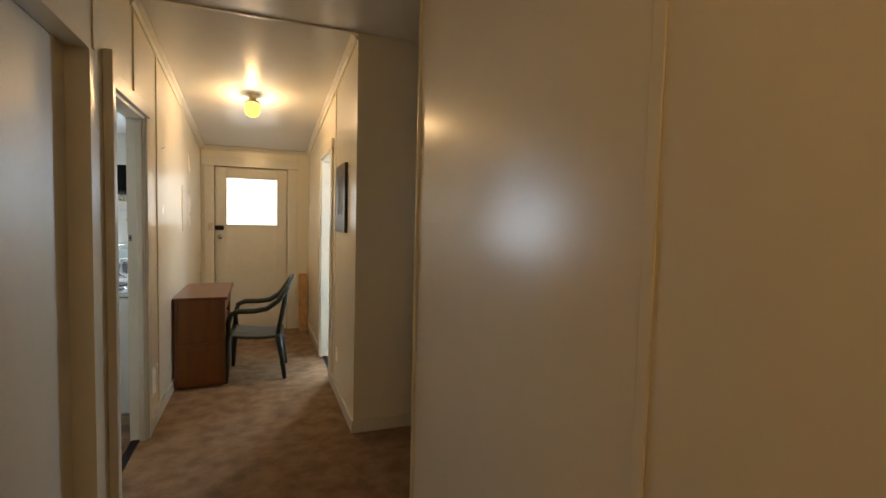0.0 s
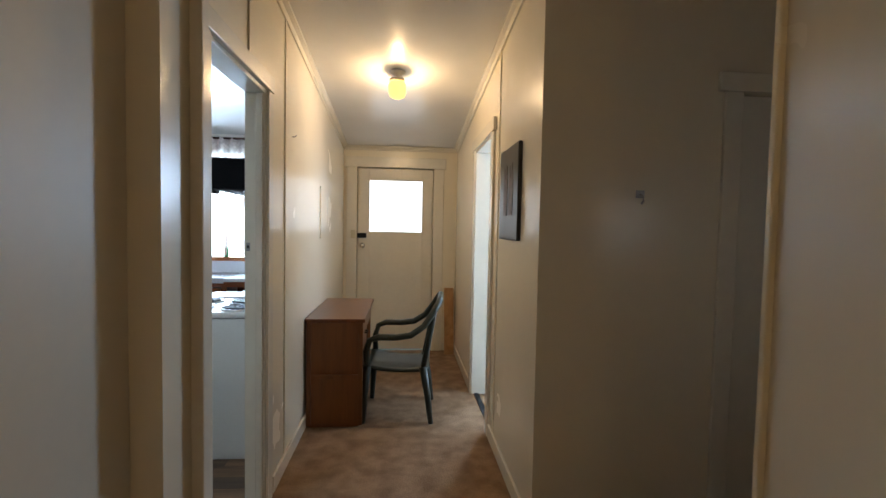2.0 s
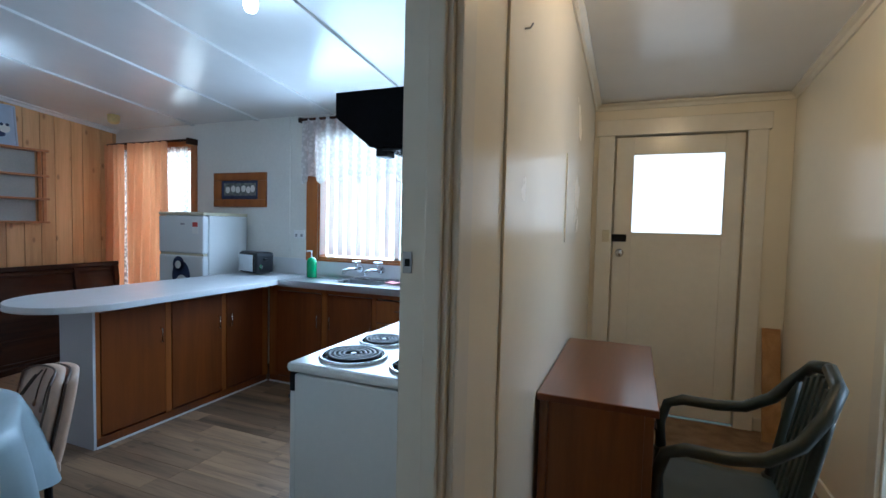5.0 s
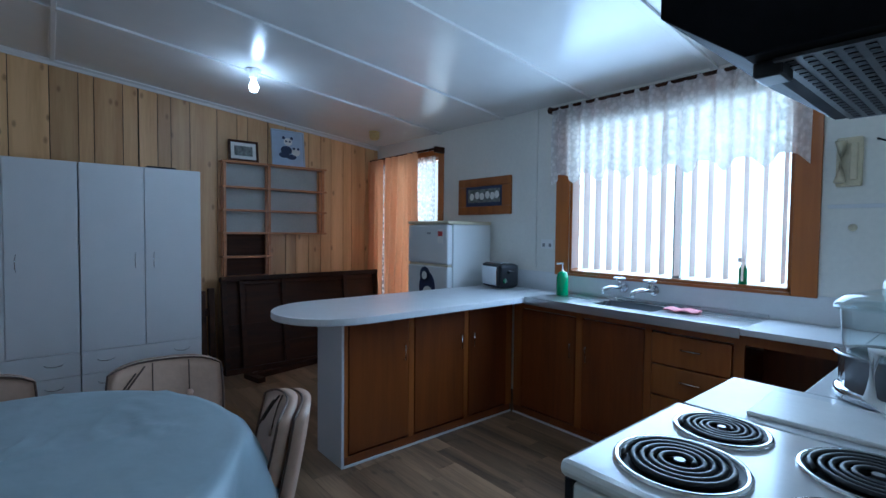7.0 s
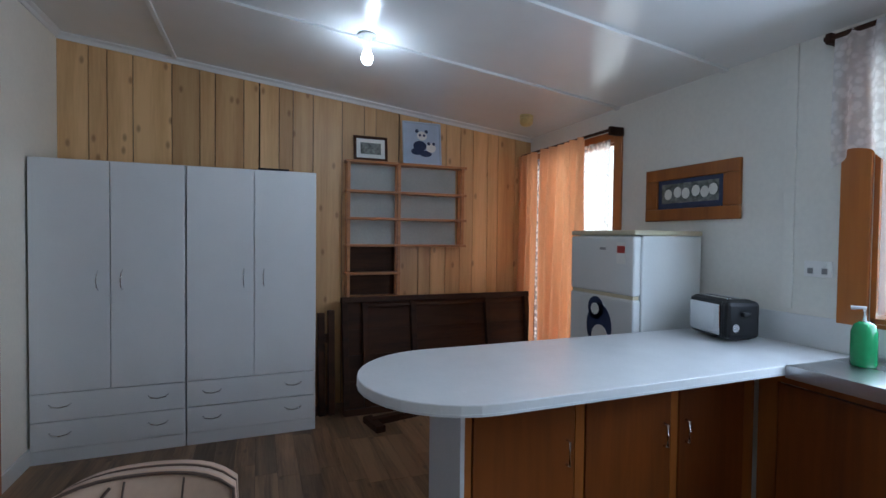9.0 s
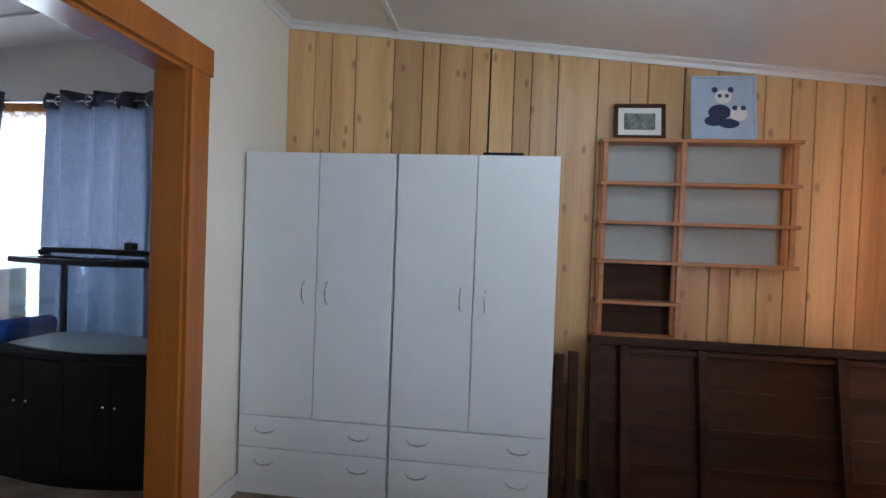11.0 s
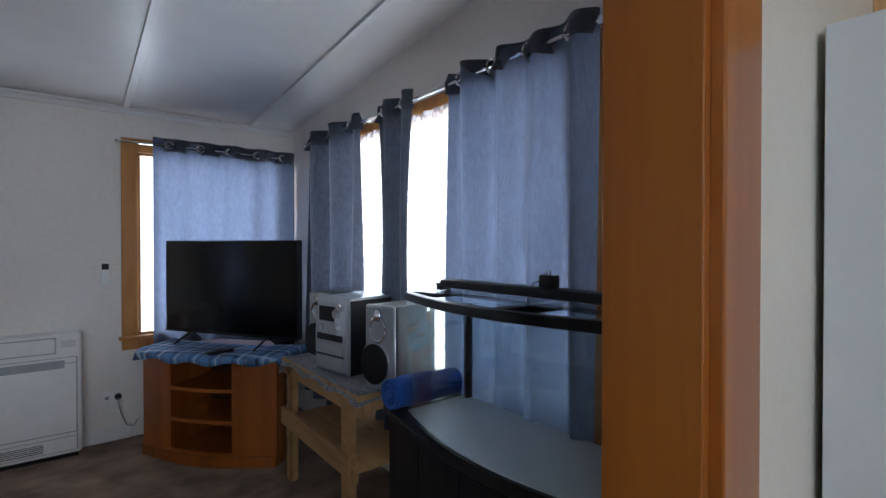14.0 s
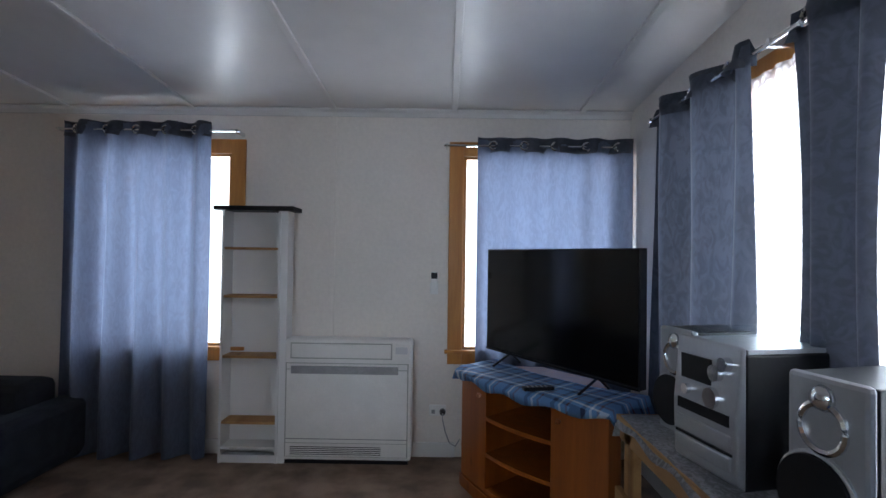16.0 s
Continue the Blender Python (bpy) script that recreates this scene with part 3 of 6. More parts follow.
def cornice(name, x, side, y0, y1, zf, m, s=0.045):
    bm = bmesh.new()
    prof = [(0, 0), (0, -s), (0.25 * s, -s), (0.45 * s, -0.5 * s), (s, -0.25 * s), (s, 0)]
    lo = [bm.verts.new((x + side * p, y0, zf(y0) + q)) for p, q in prof]
    hi = [bm.verts.new((x + side * p, y1, zf(y1) + q)) for p, q in prof]
    bm.faces.new(lo), bm.faces.new(hi)
    for i in range(len(prof)):
        j = (i + 1) % len(prof)
        bm.faces.new((lo[i], lo[j], hi[j], hi[i]))
    setting(name, bm, m, "moulded painted cornice", "trim")


def cornice_x(name, y, side, x0, x1, z, m, s=0.045):
    prof = [(0, 0), (0, -s), (0.25 * s, -s), (0.45 * s, -0.5 * s), (s, -0.25 * s), (s, 0)]
    setting(name, prism([(y + side * p, z + q) for p, q in prof], "x", x0, x1), m, "moulded painted cornice", "trim")


cornice("cornice_hall_west", HX0, 1, 1.34, HY1, kz, M_TRIMW)
cornice("cornice_hall_east", HX1, -1, 1.34, HY1, kz, M_TRIMW)
cornice_x("cornice_hall_north", HY1, -1, HX0, HX1, kz(HY1), M_TRIMW)
cornice("cornice_kitchen_west", KX0, 1, KY0, KY1, kz, M_CEIL, 0.042)
cornice_x("cornice_kitchen_south", KY0, 1, KX0, KX1, kz(KY0), M_CEIL, 0.04)
cornice_x("cornice_living_south", LY0, 1, LX0, KX1, lz(LY0), M_CEIL, 0.05)


def skirting(name, x0, x1, y0, y1, h=0.09, m=M_TRIMW):
    setting(name, box(x0, x1, y0, y1, 0, h), m, "painted skirting board", "baseboard", 0.004)


skirting("baseboard_hall_west", HX0, HX0 + 0.015, 1.76, HY1)
skirting("baseboard_hall_east", HX1 - 0.015, HX1, 1.33, 2.38)
skirting("baseboard_hall_east_b", HX1 - 0.015, HX1, 3.31, HY1)
skirting("baseboard_passage", HX1 - 0.015, 1.48, 1.315, 1.33)
skirting("baseboard_hall_north", 0.60, HX1, HY1 - 0.015, HY1)
skirting("baseboard_living_south", -4.30, KX1, LY0, LY0 + 0.016, 0.10, M_CEIL)
skirting("baseboard_kitchen_south", -5.57, -4.75, KY0, KY0 + 0.015, 0.10, M_CEIL)

# cover strips on the hallway sheets
for i, (y, z0, z1) in enumerate(((2.02, 0.09, 2.58), (1.40, 2.13, 2.60), (3.16, 1.30, 1.72), (0.70, 2.15, 2.62))):
    setting("trim_hall_west_%d" % i, box(HX0, HX0 + 0.008, y - 0.012, y + 0.012, z0, z1), M_HALL, "cream cover strip on the wall", "trim", 0.002)
setting("trim_hall_east_0", box(HX1 - 0.006, HX1, -1.215, -1.188, 0.0, 2.62), M_HALL, "cream cover strip on the wall", "trim", 0.004)
setting("trim_hall_east_1", box(HX1 - 0.012, HX1 + 0.10, 0.0, 0.012, 0.0, 2.62), M_HALL, "cream corner strip of the wall", "trim", 0.003)
setting("trim_hall_east_2", box(HX1 - 0.008, HX1, 2.24, 2.265, 0.09, 2.50), M_HALL, "cream cover strip on the wall", "trim", 0.002)
setting("trim_kitchen_north", box(-3.22, -3.17, KY1 - 0.010, KY1, 1.05, kz(KY1)), M_WALLW, "white cover strip on the wall", "trim", 0.002)
setting("trim_living_south", box(-3.45, -3.41, LY0, LY0 + 0.008, 0.1, lz(LY0)), M_LIVW, "off-white cover strip on the wall", "trim", 0.002)


def casing_y(name, x, side, y0, y1, z1, w, m, label, t=0.018, floor=0.0, head=0.03):
    """Architrave round an opening in a wall that runs along y; side: the way it faces."""
    a, b = sorted((x, x + side * t))
    bm = bmesh.new()
    bx(bm, a, b, y0 - w, y0, floor, z1)
    bx(bm, a, b, y1, y1 + w, floor, z1)
    a, b = sorted((x, x + side * (t + 0.006)))
    bx(bm, a, b, y0 - w - head, y1 + w + head, z1, z1 + w)
    return setting(name, bm, m, label, "trim", 0.004)


def casing_x(name, y, side, x0, x1, z1, w, m, label, t=0.018, floor=0.0, head=0.03):
    a, b = sorted((y, y + side * t))
    bm = bmesh.new()
    bx(bm, x0 - w, x0, a, b, floor, z1)
    bx(bm, x1, x1 + w, a, b, floor, z1)
    a, b = sorted((y, y + side * (t + 0.006)))
    bx(bm, x0 - w - head, x1 + w + head, a, b, z1, z1 + w)
    return setting(name, bm, m, label, "trim", 0.004)


# kitchen doorway: jamb lining, stop and architraves
bm = bmesh.new()
bx(bm, HX0 - 0.093, HX0 + 0.004, 0.96, 0.98, 0, 2.05)
bx(bm, HX0 - 0.093, HX0 + 0.004, 1.635, 1.655, 0, 2.05)
bx(bm, HX0 - 0.093, HX0 + 0.004, 0.98, 1.635, 2.03, 2.05)
bx(bm, HX0 - 0.038, HX0 - 0.006, 1.622, 1.635, 0, 2.03)
bx(bm, HX0 - 0.038, HX0 - 0.006, 0.98, 0.993, 0, 2.03)
setting("trim_kitchen_door_jamb", bm, M_TRIMW, "white painted door jamb", "trim", 0.003)
casing_y("trim_kitchen_door", HX0, 1, 0.965, 1.65, 2.05, 0.075, M_TRIMW, "white painted architrave of the kitchen doorway", head=0.0)
casing_y("trim_bath_door", HX1, -1, 2.47, 3.22, 2.05, 0.085, M_TRIMW, "white painted architrave of the bathroom doorway")
bm = bmesh.new()
bx(bm, HX1 - 0.004, HX1 + 0.125, 2.47, 2.49, 0, 2.05)
bx(bm, HX1 - 0.004, HX1 + 0.125, 3.20, 3.22, 0, 2.05)
bx(bm, HX1 - 0.004, HX1 + 0.125, 2.49, 3.20, 2.03, 2.05)
setting("trim_bath_door_jamb", bm, M_TRIMW, "white painted door jamb", "trim", 0.003)
setting("trim_kitchen_door_batten", box(HX0, HX0 + 0.04, 0.835, 0.888, 0.0, 2.20), M_TRIMW, "upright cream batten beside the kitchen doorway", "trim", 0.004)
casing_x("trim_end_door", HY1, -1, -0.37, 0.48, 2.06, 0.115, M_TRIMW, "cream architrave of the back door", t=0.03, head=0.02)
casing_x("trim_passage_door", 1.33, -1, 1.66, 2.42, 2.04, 0.085, M_TRIMW, "cream architrave of the passage door")
casing_x("trim_opening", KY0, 1, -4.62, -2.55, 2.09, 0.125, M_TRIM, "orange-brown stained architrave of the wide opening", t=0.022, head=0.015)
bm = bmesh.new()
bx(bm, -4.62, -4.60, 0.545, KY0 + 0.004, 0, 2.07)
bx(bm, -2.55, -2.53, 0.545, KY0 + 0.004, 0, 2.07)
bx(bm, -4.62, -2.53, 0.545, KY0 + 0.004, 2.07, 2.09)
setting("trim_opening_lining", bm, M_TRIM, "orange-brown stained lining of the wide opening", "trim", 0.003)
setting("trim_kitchen_threshold", box(HX0 - 0.085, HX0 - 0.04, 0.98, 1.635, 0.0, 0.008), M_BLACKM, "dark metal threshold bar", "trim")
setting("trim_bath_threshold", box(HX1 + 0.02, HX1 + 0.06, 2.49, 3.20, 0.0, 0.008), M_BLACKM, "dark metal threshold bar", "trim")

# closed side door with a black knob
d = tagged(mesh_ob("door_1", box(HX0 - 0.125, HX0 - 0.087, -0.255, 0.655, 0.005, 2.135), M_DOOR, 0.003), "closed flush cream painted door", "door", kind="structure")
part("door_knob", lathe([(0.022, 0), (0.022, 0.004), (0.016, 0.006), (0.016, 0.014), (0.029, 0.022), (0.031, 0.036), (0.02, 0.046)], 18), M_BLACKM, d, "round black knob", smooth=True).matrix_world = pose(HX0 - 0.087, -0.135, 1.33, 0, 90, 0)
d = tagged(mesh_ob("door_2", box(1.665, 2.415, 1.36, 1.40, 0.005, 2.035), M_TRIMW, 0.003), "closed flush cream door of the passage", "door", kind="structure")
# back door with a frosted pane
bm = bmesh.new()
DY0, DY1 = HY1 + 0.012, HY1 + 0.05
bx(bm, -0.360, -0.235, DY0, DY1, 0.01, 2.05)
bx(bm, 0.355, 0.470, DY0, DY1, 0.01, 2.05)
bx(bm, -0.235, 0.355, DY0, DY1, 0.01, 1.345)
bx(bm, -0.235, 0.355, DY0, DY1, 1.92, 2.05)
d = tagged(mesh_ob("door_3", bm, M_TRIMW, 0.003), "closed cream back door with a square pane", "door", kind="structure")
pane = part("pane", box(-0.24, 0.36, DY0 + 0.014, DY0 + 0.022, 1.34, 1.925), M_FROST, d, "frosted glass pane glowing in place of daylight")
bm = bmesh.new()
bx(bm, -0.245, 0.365, DY0 - 0.006, DY0, 1.335, 1.347)
bx(bm, -0.245, 0.365, DY0 - 0.006, DY0, 1.918, 1.93)
bx(bm, -0.245, -0.233, DY0 - 0.006, DY0, 1.347, 1.918)
bx(bm, 0.353, 0.365, DY0 - 0.006, DY0, 1.347, 1.918)
part("glazing_bead", bm, M_TRIMW, d)
part("rim_lock", box(-0.365, -0.265, DY0 - 0.035, DY0, 1.275, 1.33), M_BLACKM, d, "dark metal rim latch", 0.004)
part("latch_keeper", box(-0.435, -0.385, HY1 - 0.045, HY1 - 0.018, 1.27, 1.36), M_CREAMP, d, bevel=0.004)
part("door_knob", lathe([(0.03, 0), (0.03, 0.006), (0.012, 0.010), (0.012, 0.03), (0.024, 0.036), (0.024, 0.05), (0.012, 0.056)], 18), M_CHROME, d, "brass and chrome knob", smooth=True).matrix_world = pose(-0.31, DY0, 1.19, 90, 0, 0)
setting("trim_end_door_stop", box(-0.38, -0.345, DY1, DY1 + 0.02, 0.0, 2.06), M_TRIMW, "cream door stop", "trim")
setting("trim_end_door_stop_east", box(0.455, 0.49, DY1, DY1 + 0.02, 0.0, 2.06), M_TRIMW, "cream door stop", "trim")
setting("trim_end_door_stop_head", box(-0.345, 0.455, DY1, DY1 + 0.02, 2.035, 2.06), M_TRIMW, "cream door stop", "trim")
# strike plate
s = thing("strike_plate", "small worn steel latch plate in the jamb", "latch plate", HX0 - 0.076, 1.634, 1.296)
part("plate", box(-0.009, 0.009, -0.002, 0.0, -0.020, 0.020), M_GREYM, s)
part("latch_hole", box(-0.005, 0.005, -0.003, -0.001, -0.007, 0.007), M_BLACKM, s)


# ---- windows ----
def window_x(name, y, side, x0, x1, z0, z1, w, m, mullions, label, out=0.10, sill=True, wb=None):
    """Window in a wall that runs along x. y: the inner face; side: into the room."""
    bm = bmesh.new()
    a, b = sorted((y, y + side * 0.018))
    wb = w if wb is None else wb
    bx(bm, x0 - w, x0, a, b, z0 - wb, z1 + w)
    bx(bm, x1, x1 + w, a, b, z0 - wb, z1 + w)
    bx(bm, x0, x1, a, b, z1, z1 + w)
    bx(bm, x0, x1, a, b, z0 - wb, z0)
    win = tagged(mesh_ob(name, bm, m, 0.004), label, "window", kind="structure")
    bm = bmesh.new()
    a, b = sorted((y - side * 0.002, y - side * out))
    bx(bm, x0, x0 + 0.02, a, b, z0, z1)
    bx(bm, x1 - 0.02, x1, a, b, z0, z1)
    bx(bm, x0, x1, a, b, z1 - 0.02, z1)
    bx(bm, x0, x1, a, b, z0, z0 + 0.02)
    part("window_frame", bm, m, win)
    a, b = sorted((y - side * 0.06, y - side * 0.09))
    bm = bmesh.new()
    for k in mullions:
        bx(bm, k - 0.022, k + 0.022, a, b, z0 + 0.02, z1 - 0.02)
    if mullions:
        part("mullion", bm, M_GREYM, win, "grey aluminium mullion")
    g = part("pane", box(x0 + 0.02, x1 - 0.02, (a + b) / 2 - 0.002, (a + b) / 2 + 0.002, z0 + 0.02, z1 - 0.02), M_GLASS, win)
    g.visible_shadow = False
    if sill:
        a, b = sorted((y, y + side * 0.04))
        part("window_sill", box(x0 - w - 0.02, x1 + w + 0.02, a, b, z0 - 0.025, z0), m, win, bevel=0.004)
    return win


def window_y(name, x, side, y0, y1, z0, z1, w, m, mullions, label):
    bm = bmesh.new()
    a, b = sorted((x, x + side * 0.018))
    bx(bm, a, b, y0 - w, y0, z0 - w, z1 + w)
    bx(bm, a, b, y1, y1 + w, z0 - w, z1 + w)
    bx(bm, a, b, y0, y1, z1, z1 + w)
    bx(bm, a, b, y0, y1, z0 - w, z0)
    win = tagged(mesh_ob(name, bm, m, 0.004), label, "window", kind="structure")
    a, b = sorted((x - side * 0.002, x - side * 0.12))
    bm = bmesh.new()
    bx(bm, a, b, y0, y0 + 0.02, z0, z1)
    bx(bm, a, b, y1 - 0.02, y1, z0, z1)
    bx(bm, a, b, y0, y1, z1 - 0.02, z1)
    bx(bm, a, b, y0, y1, z0, z0 + 0.02)
    part("window_frame", bm, m, win)
    a, b = sorted((x - side * 0.06, x - side * 0.09))
    bm = bmesh.new()
    for k in mullions:
        bx(bm, a, b, k - 0.025, k + 0.025, z0 + 0.02, z1 - 0.02)
    part("mullion", bm, m, win)
    g = part("pane", box((a + b) / 2 - 0.002, (a + b) / 2 + 0.002, y0 + 0.02, y1 - 0.02, z0 + 0.02, z1 - 0.02), M_GLASS, win)
    g.visible_shadow = False
    return win


window_x("window_1", KY1, -1, -2.86, -1.46, 1.035, 2.16, 0.115, M_TRIM, (-2.09,), "kitchen window with a stained wooden frame", sill=False, wb=0.018)
window_x("window_2", KY1, -1, -5.42, -4.42, 0.15, 2.08, 0.08, M_TRIM, (), "tall window with a stained wooden frame", sill=False)
window_y("window_3", LX0, 1, -2.40, -0.10, 0.72, 2.10, 0.10, M_PINEF, (-1.55, -0.95), "wide living room window with a pine frame")
window_x("window_4", LY0, 1, -5.40, -4.34, 0.74, 2.08, 0.10, M_PINEF, (), "living room window with an orange pine frame")
window_x("window_5", LY0, 1, -2.72, -1.72, 0.74, 2.08, 0.10, M_PINEF, (), "living room window with an orange pine frame")

# bright overcast distance outside the windows; the last sheet lights the passage's added opening
M_SKY = glow("bright_distance", (0.94, 0.97, 1.0), 1.0)
M_SKYK = glow("bright_yard_distance", (0.92, 0.97, 1.0), 3.4)
for i, c in enumerate(((-3.3, -1.0, 4.95, 4.97, 0.3, 3.0), (-6.0, -4.0, 4.95, 4.97, -0.3, 3.0), (-6.12, -6.10, -3.4, 0.6, 0.0, 3.0),
                       (-5.9, -3.9, -3.82, -3.80, 0.0, 3.0), (-3.2, -1.2, -3.82, -3.80, 0.0, 3.0), (3.0, 3.02, 1.5, 4.0, 0.3, 3.0), (0.9, 2.1, 4.5, 4.52, 0.3, 3.0), (1.0, 2.7, -0.8, -0.78, 0.3, 3.0))):
    setting("backdrop_%d" % i, box(*c), M_SKYK if i == 0 else M_SKY, "plain bright overcast distance outside an opening", "backdrop")


# ---- hallway things ----
def ceiling_bulb(x, y, z, m, label, shade=False):
    t = thing("ceiling_light", label, "ceiling light", x, y, z)
    part("base", lathe([(0.055, 0), (0.055, -0.012), (0.03, -0.02), (0.028, -0.06), (0.022, -0.065)], 20), M_WHITEP, t, smooth=True)
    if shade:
        part("gallery", lathe([(0.055, -0.055), (0.06, -0.07), (0.055, -0.075)], 20), M_CREAMP, t, "yellowed fitting ring", smooth=True)
        b = part("shade", lathe([(0.05, -0.07), (0.062, -0.10), (0.064, -0.14), (0.05, -0.175), (0.02, -0.19)], 20), m, t, "glowing amber glass shade", smooth=True)
    else:
        b = part("bulb", lathe([(0.015, -0.065), (0.018, -0.085), (0.032, -0.115), (0.034, -0.135), (0.024, -0.16), (0.006, -0.168)], 20), m, t, "lit cool-white bulb", smooth=True)
    b.visible_shadow = False
    return t


ceiling_bulb(0.09, 2.70, kz(2.70), M_BULBY, "lit amber glass ceiling light of the hallway", True)
# unseen fitting added to carry the extra warm bulb
ceiling_bulb(0.11, -2.35, kz(1.33), M_BULBY, "unseen amber ceiling light added to light the front hall", True)
ceiling_bulb(-4.35, 2.53, kz(2.53), M_BULBW, "bare lit bulb in a white ceiling holder")
ceiling_bulb(-1.93, 2.61, kz(2.61), M_BULBW, "bare lit bulb in a white ceiling holder")

# desk
t = thing("desk", "red-brown veneered desk against the cream wall", "desk", -0.515, 2.55, 0)
part("tabletop", box(0.0, 0.41, 0.0, 0.95, 0.738, 0.765), M_DESK, t, bevel=0.004)
for y0 in (0.015, 0.42, 0.915):
    part("side_panel", box(0.02, 0.385, y0, y0 + 0.02, 0.03, 0.738), M_DESKS, t)
part("back_panel", box(0.012, 0.022, 0.02, 0.935, 0.05, 0.738), M_DESKS, t)
for x0 in (0.012, 0.365):
    part("end_stile", box(x0, x0 + 0.03, 0.004, 0.018, 0.02, 0.738), M_DESKS, t, bevel=0.002)
part("end_rail", box(0.042, 0.365, 0.006, 0.018, 0.345, 0.375), M_DESKS, t, bevel=0.002)
part("plinth", box(0.03, 0.37, 0.03, 0.42, 0.0, 0.05), M_DESKS, t)
part("plinth", box(0.03, 0.37, 0.90, 0.93, 0.0, 0.05), M_DESKS, t)
for i in range(3):
    z = 0.08 + i * 0.22
    d = part("drawer", box(0.37, 0.39, 0.03, 0.425, z, z + 0.205), M_DESK, t, bevel=0.003)
    part("drawer_pull", tube([(0.39, 0.19, z + 0.11), (0.41, 0.19, z + 0.11), (0.41, 0.26, z + 0.11), (0.39, 0.26, z + 0.11)], 0.005), M_BLACKM, d)
part("drawer", box(0.37, 0.39, 0.44, 0.91, 0.62, 0.725), M_DESK, t, bevel=0.003)

# resin armchair
t = thing("garden_chair", "dark green moulded resin armchair beside the desk", "chair", 0.13, 2.87, 0, -4)
bm = bmesh.new()
n = 12
g = [[bm.verts.new((-0.23 + 0.46 * i / n, (-0.23 + 0.46 * j / n) * (1 - 0.08 * i / n), 0.415 - 0.02 * math.sin(math.pi * i / n) - 0.012 * math.sin(math.pi * j / n) - 0.02 * i / n)) for j in range(n + 1)] for i in range(n + 1)]
for i in range(n):
    for j in range(n):
        bm.faces.new((g[i][j], g[i + 1][j], g[i + 1][j + 1], g[i][j + 1]))
ob = part("seat", bm, M_GREEN, t, smooth=True)
md = ob.modifiers.new("solid", "SOLIDIFY")
md.thickness = 0.022
for sy in (-1, 1):
    part("leg", tube([(-0.21, sy * 0.225, 0.41), (-0.225, sy * 0.24, 0.2), (-0.235, sy * 0.25, 0.0)], [0.030, 0.024, 0.018]), M_GREEN, t, smooth=True)
    part("leg", tube([(0.19, sy * 0.205, 0.40), (0.225, sy * 0.225, 0.2), (0.25, sy * 0.24, 0.0)], [0.030, 0.024, 0.018]), M_GREEN, t, smooth=True)
    part("armrest", tube([(-0.21, sy * 0.235, 0.41), (-0.215, sy * 0.255, 0.52), (-0.19, sy * 0.262, 0.60), (-0.13, sy * 0.265, 0.625), (0.0, sy * 0.265, 0.625), (0.10, sy * 0.258, 0.64), (0.19, sy * 0.24, 0.70), (0.26, sy * 0.21, 0.80), (0.30, sy * 0.15, 0.87), (0.31, 0, 0.90)],
                         [0.024, 0.022, 0.022, 0.024, 0.024, 0.024, 0.024, 0.024, 0.024, 0.024]), M_GREEN, t, smooth=True)
for y in (-0.14, -0.085, -0.028, 0.028, 0.085, 0.14):
    part("back_slat", prism([(0.19, 0.40), (0.205, 0.40), (0.305 - 0.3 * abs(y) * 0.3, 0.88 - abs(y) * 0.35), (0.288 - 0.3 * abs(y) * 0.3, 0.88 - abs(y) * 0.35)], "y", y - 0.017, y + 0.017), M_GREEN, t, bevel=0.004)
for sy in (-1, 1):
    part("back_post", tube([(0.19, sy * 0.20, 0.40), (0.22, sy * 0.20, 0.55), (0.25, sy * 0.21, 0.72), (0.265, sy * 0.205, 0.80)], 0.02), M_GREEN, t, smooth=True)

# timber offcut leaning in the corner
t = thing("timber_offcut", "rough brown timber offcut leaning in the corner", "timber", 0.0, 0.0, 0.0)
part("board", prism([(4.45, 0.0), (4.47, 0.0), (4.625, 0.72), (4.605, 0.72)], "x", 0.62, 0.725), M_STOOL, t)

# canvas on the hall wall
t = thing("canvas_print", "dark unframed canvas print with faint brown shapes", "picture", HX1, 1.88, 1.60)
part("canvas", box(-0.022, 0, -0.22, 0.22, -0.255, 0.255), M_CANVAS, t, bevel=0.003)
for dy in (0.06, -0.07):
    part("printed_shape", prism([(dy - 0.045, -0.12), (dy + 0.045, -0.12), (dy + 0.05, 0.05), (dy + 0.03, 0.15), (dy + 0.01, 0.08), (dy - 0.03, 0.16), (dy - 0.05, 0.04)], "x", -0.024, -0.021), M_TAN, t)
t = thing("coat_hook", "small dull metal coat hook on the wall", "hook", 1.20, 1.33, 1.56)
part("plate", box(-0.02, 0.02, -0.005, 0, -0.005, 0.03), M_GREYM, t, bevel=0.002)
part("prong", tube([(0, -0.005, 0.01), (0, -0.03, 0.0), (0, -0.035, -0.02), (0, -0.02, -0.03)], 0.005), M_GREYM, t)
for (x, y, z) in ((HX0 + 0.004, 0.88, 1.92), (HX0 + 0.004, 2.20, 1.93)):
    t = thing("wall_nail", "small bent nail in the wall", "nail", x, y, z, group="nails in the wall")
    part("shank", tube([(-0.004, 0, 0), (0.012, 0, 0.0), (0.02, 0, 0.012)], 0.003), M_GREYM, t)

# bathroom glimpse
t = thing("washbasin", "white washbasin with a chrome tap", "basin", 1.125, 3.74, 0.0, 90)
part("pedestal", lathe([(0.10, 0), (0.08, 0.3), (0.09, 0.7)], 20), M_ENAMEL, t, smooth=True)
part("bowl", lathe([(0.10, 0.68), (0.22, 0.76), (0.25, 0.84), (0.24, 0.85), (0.20, 0.78), (0.03, 0.72)], 28), M_ENAMEL, t, smooth=True)
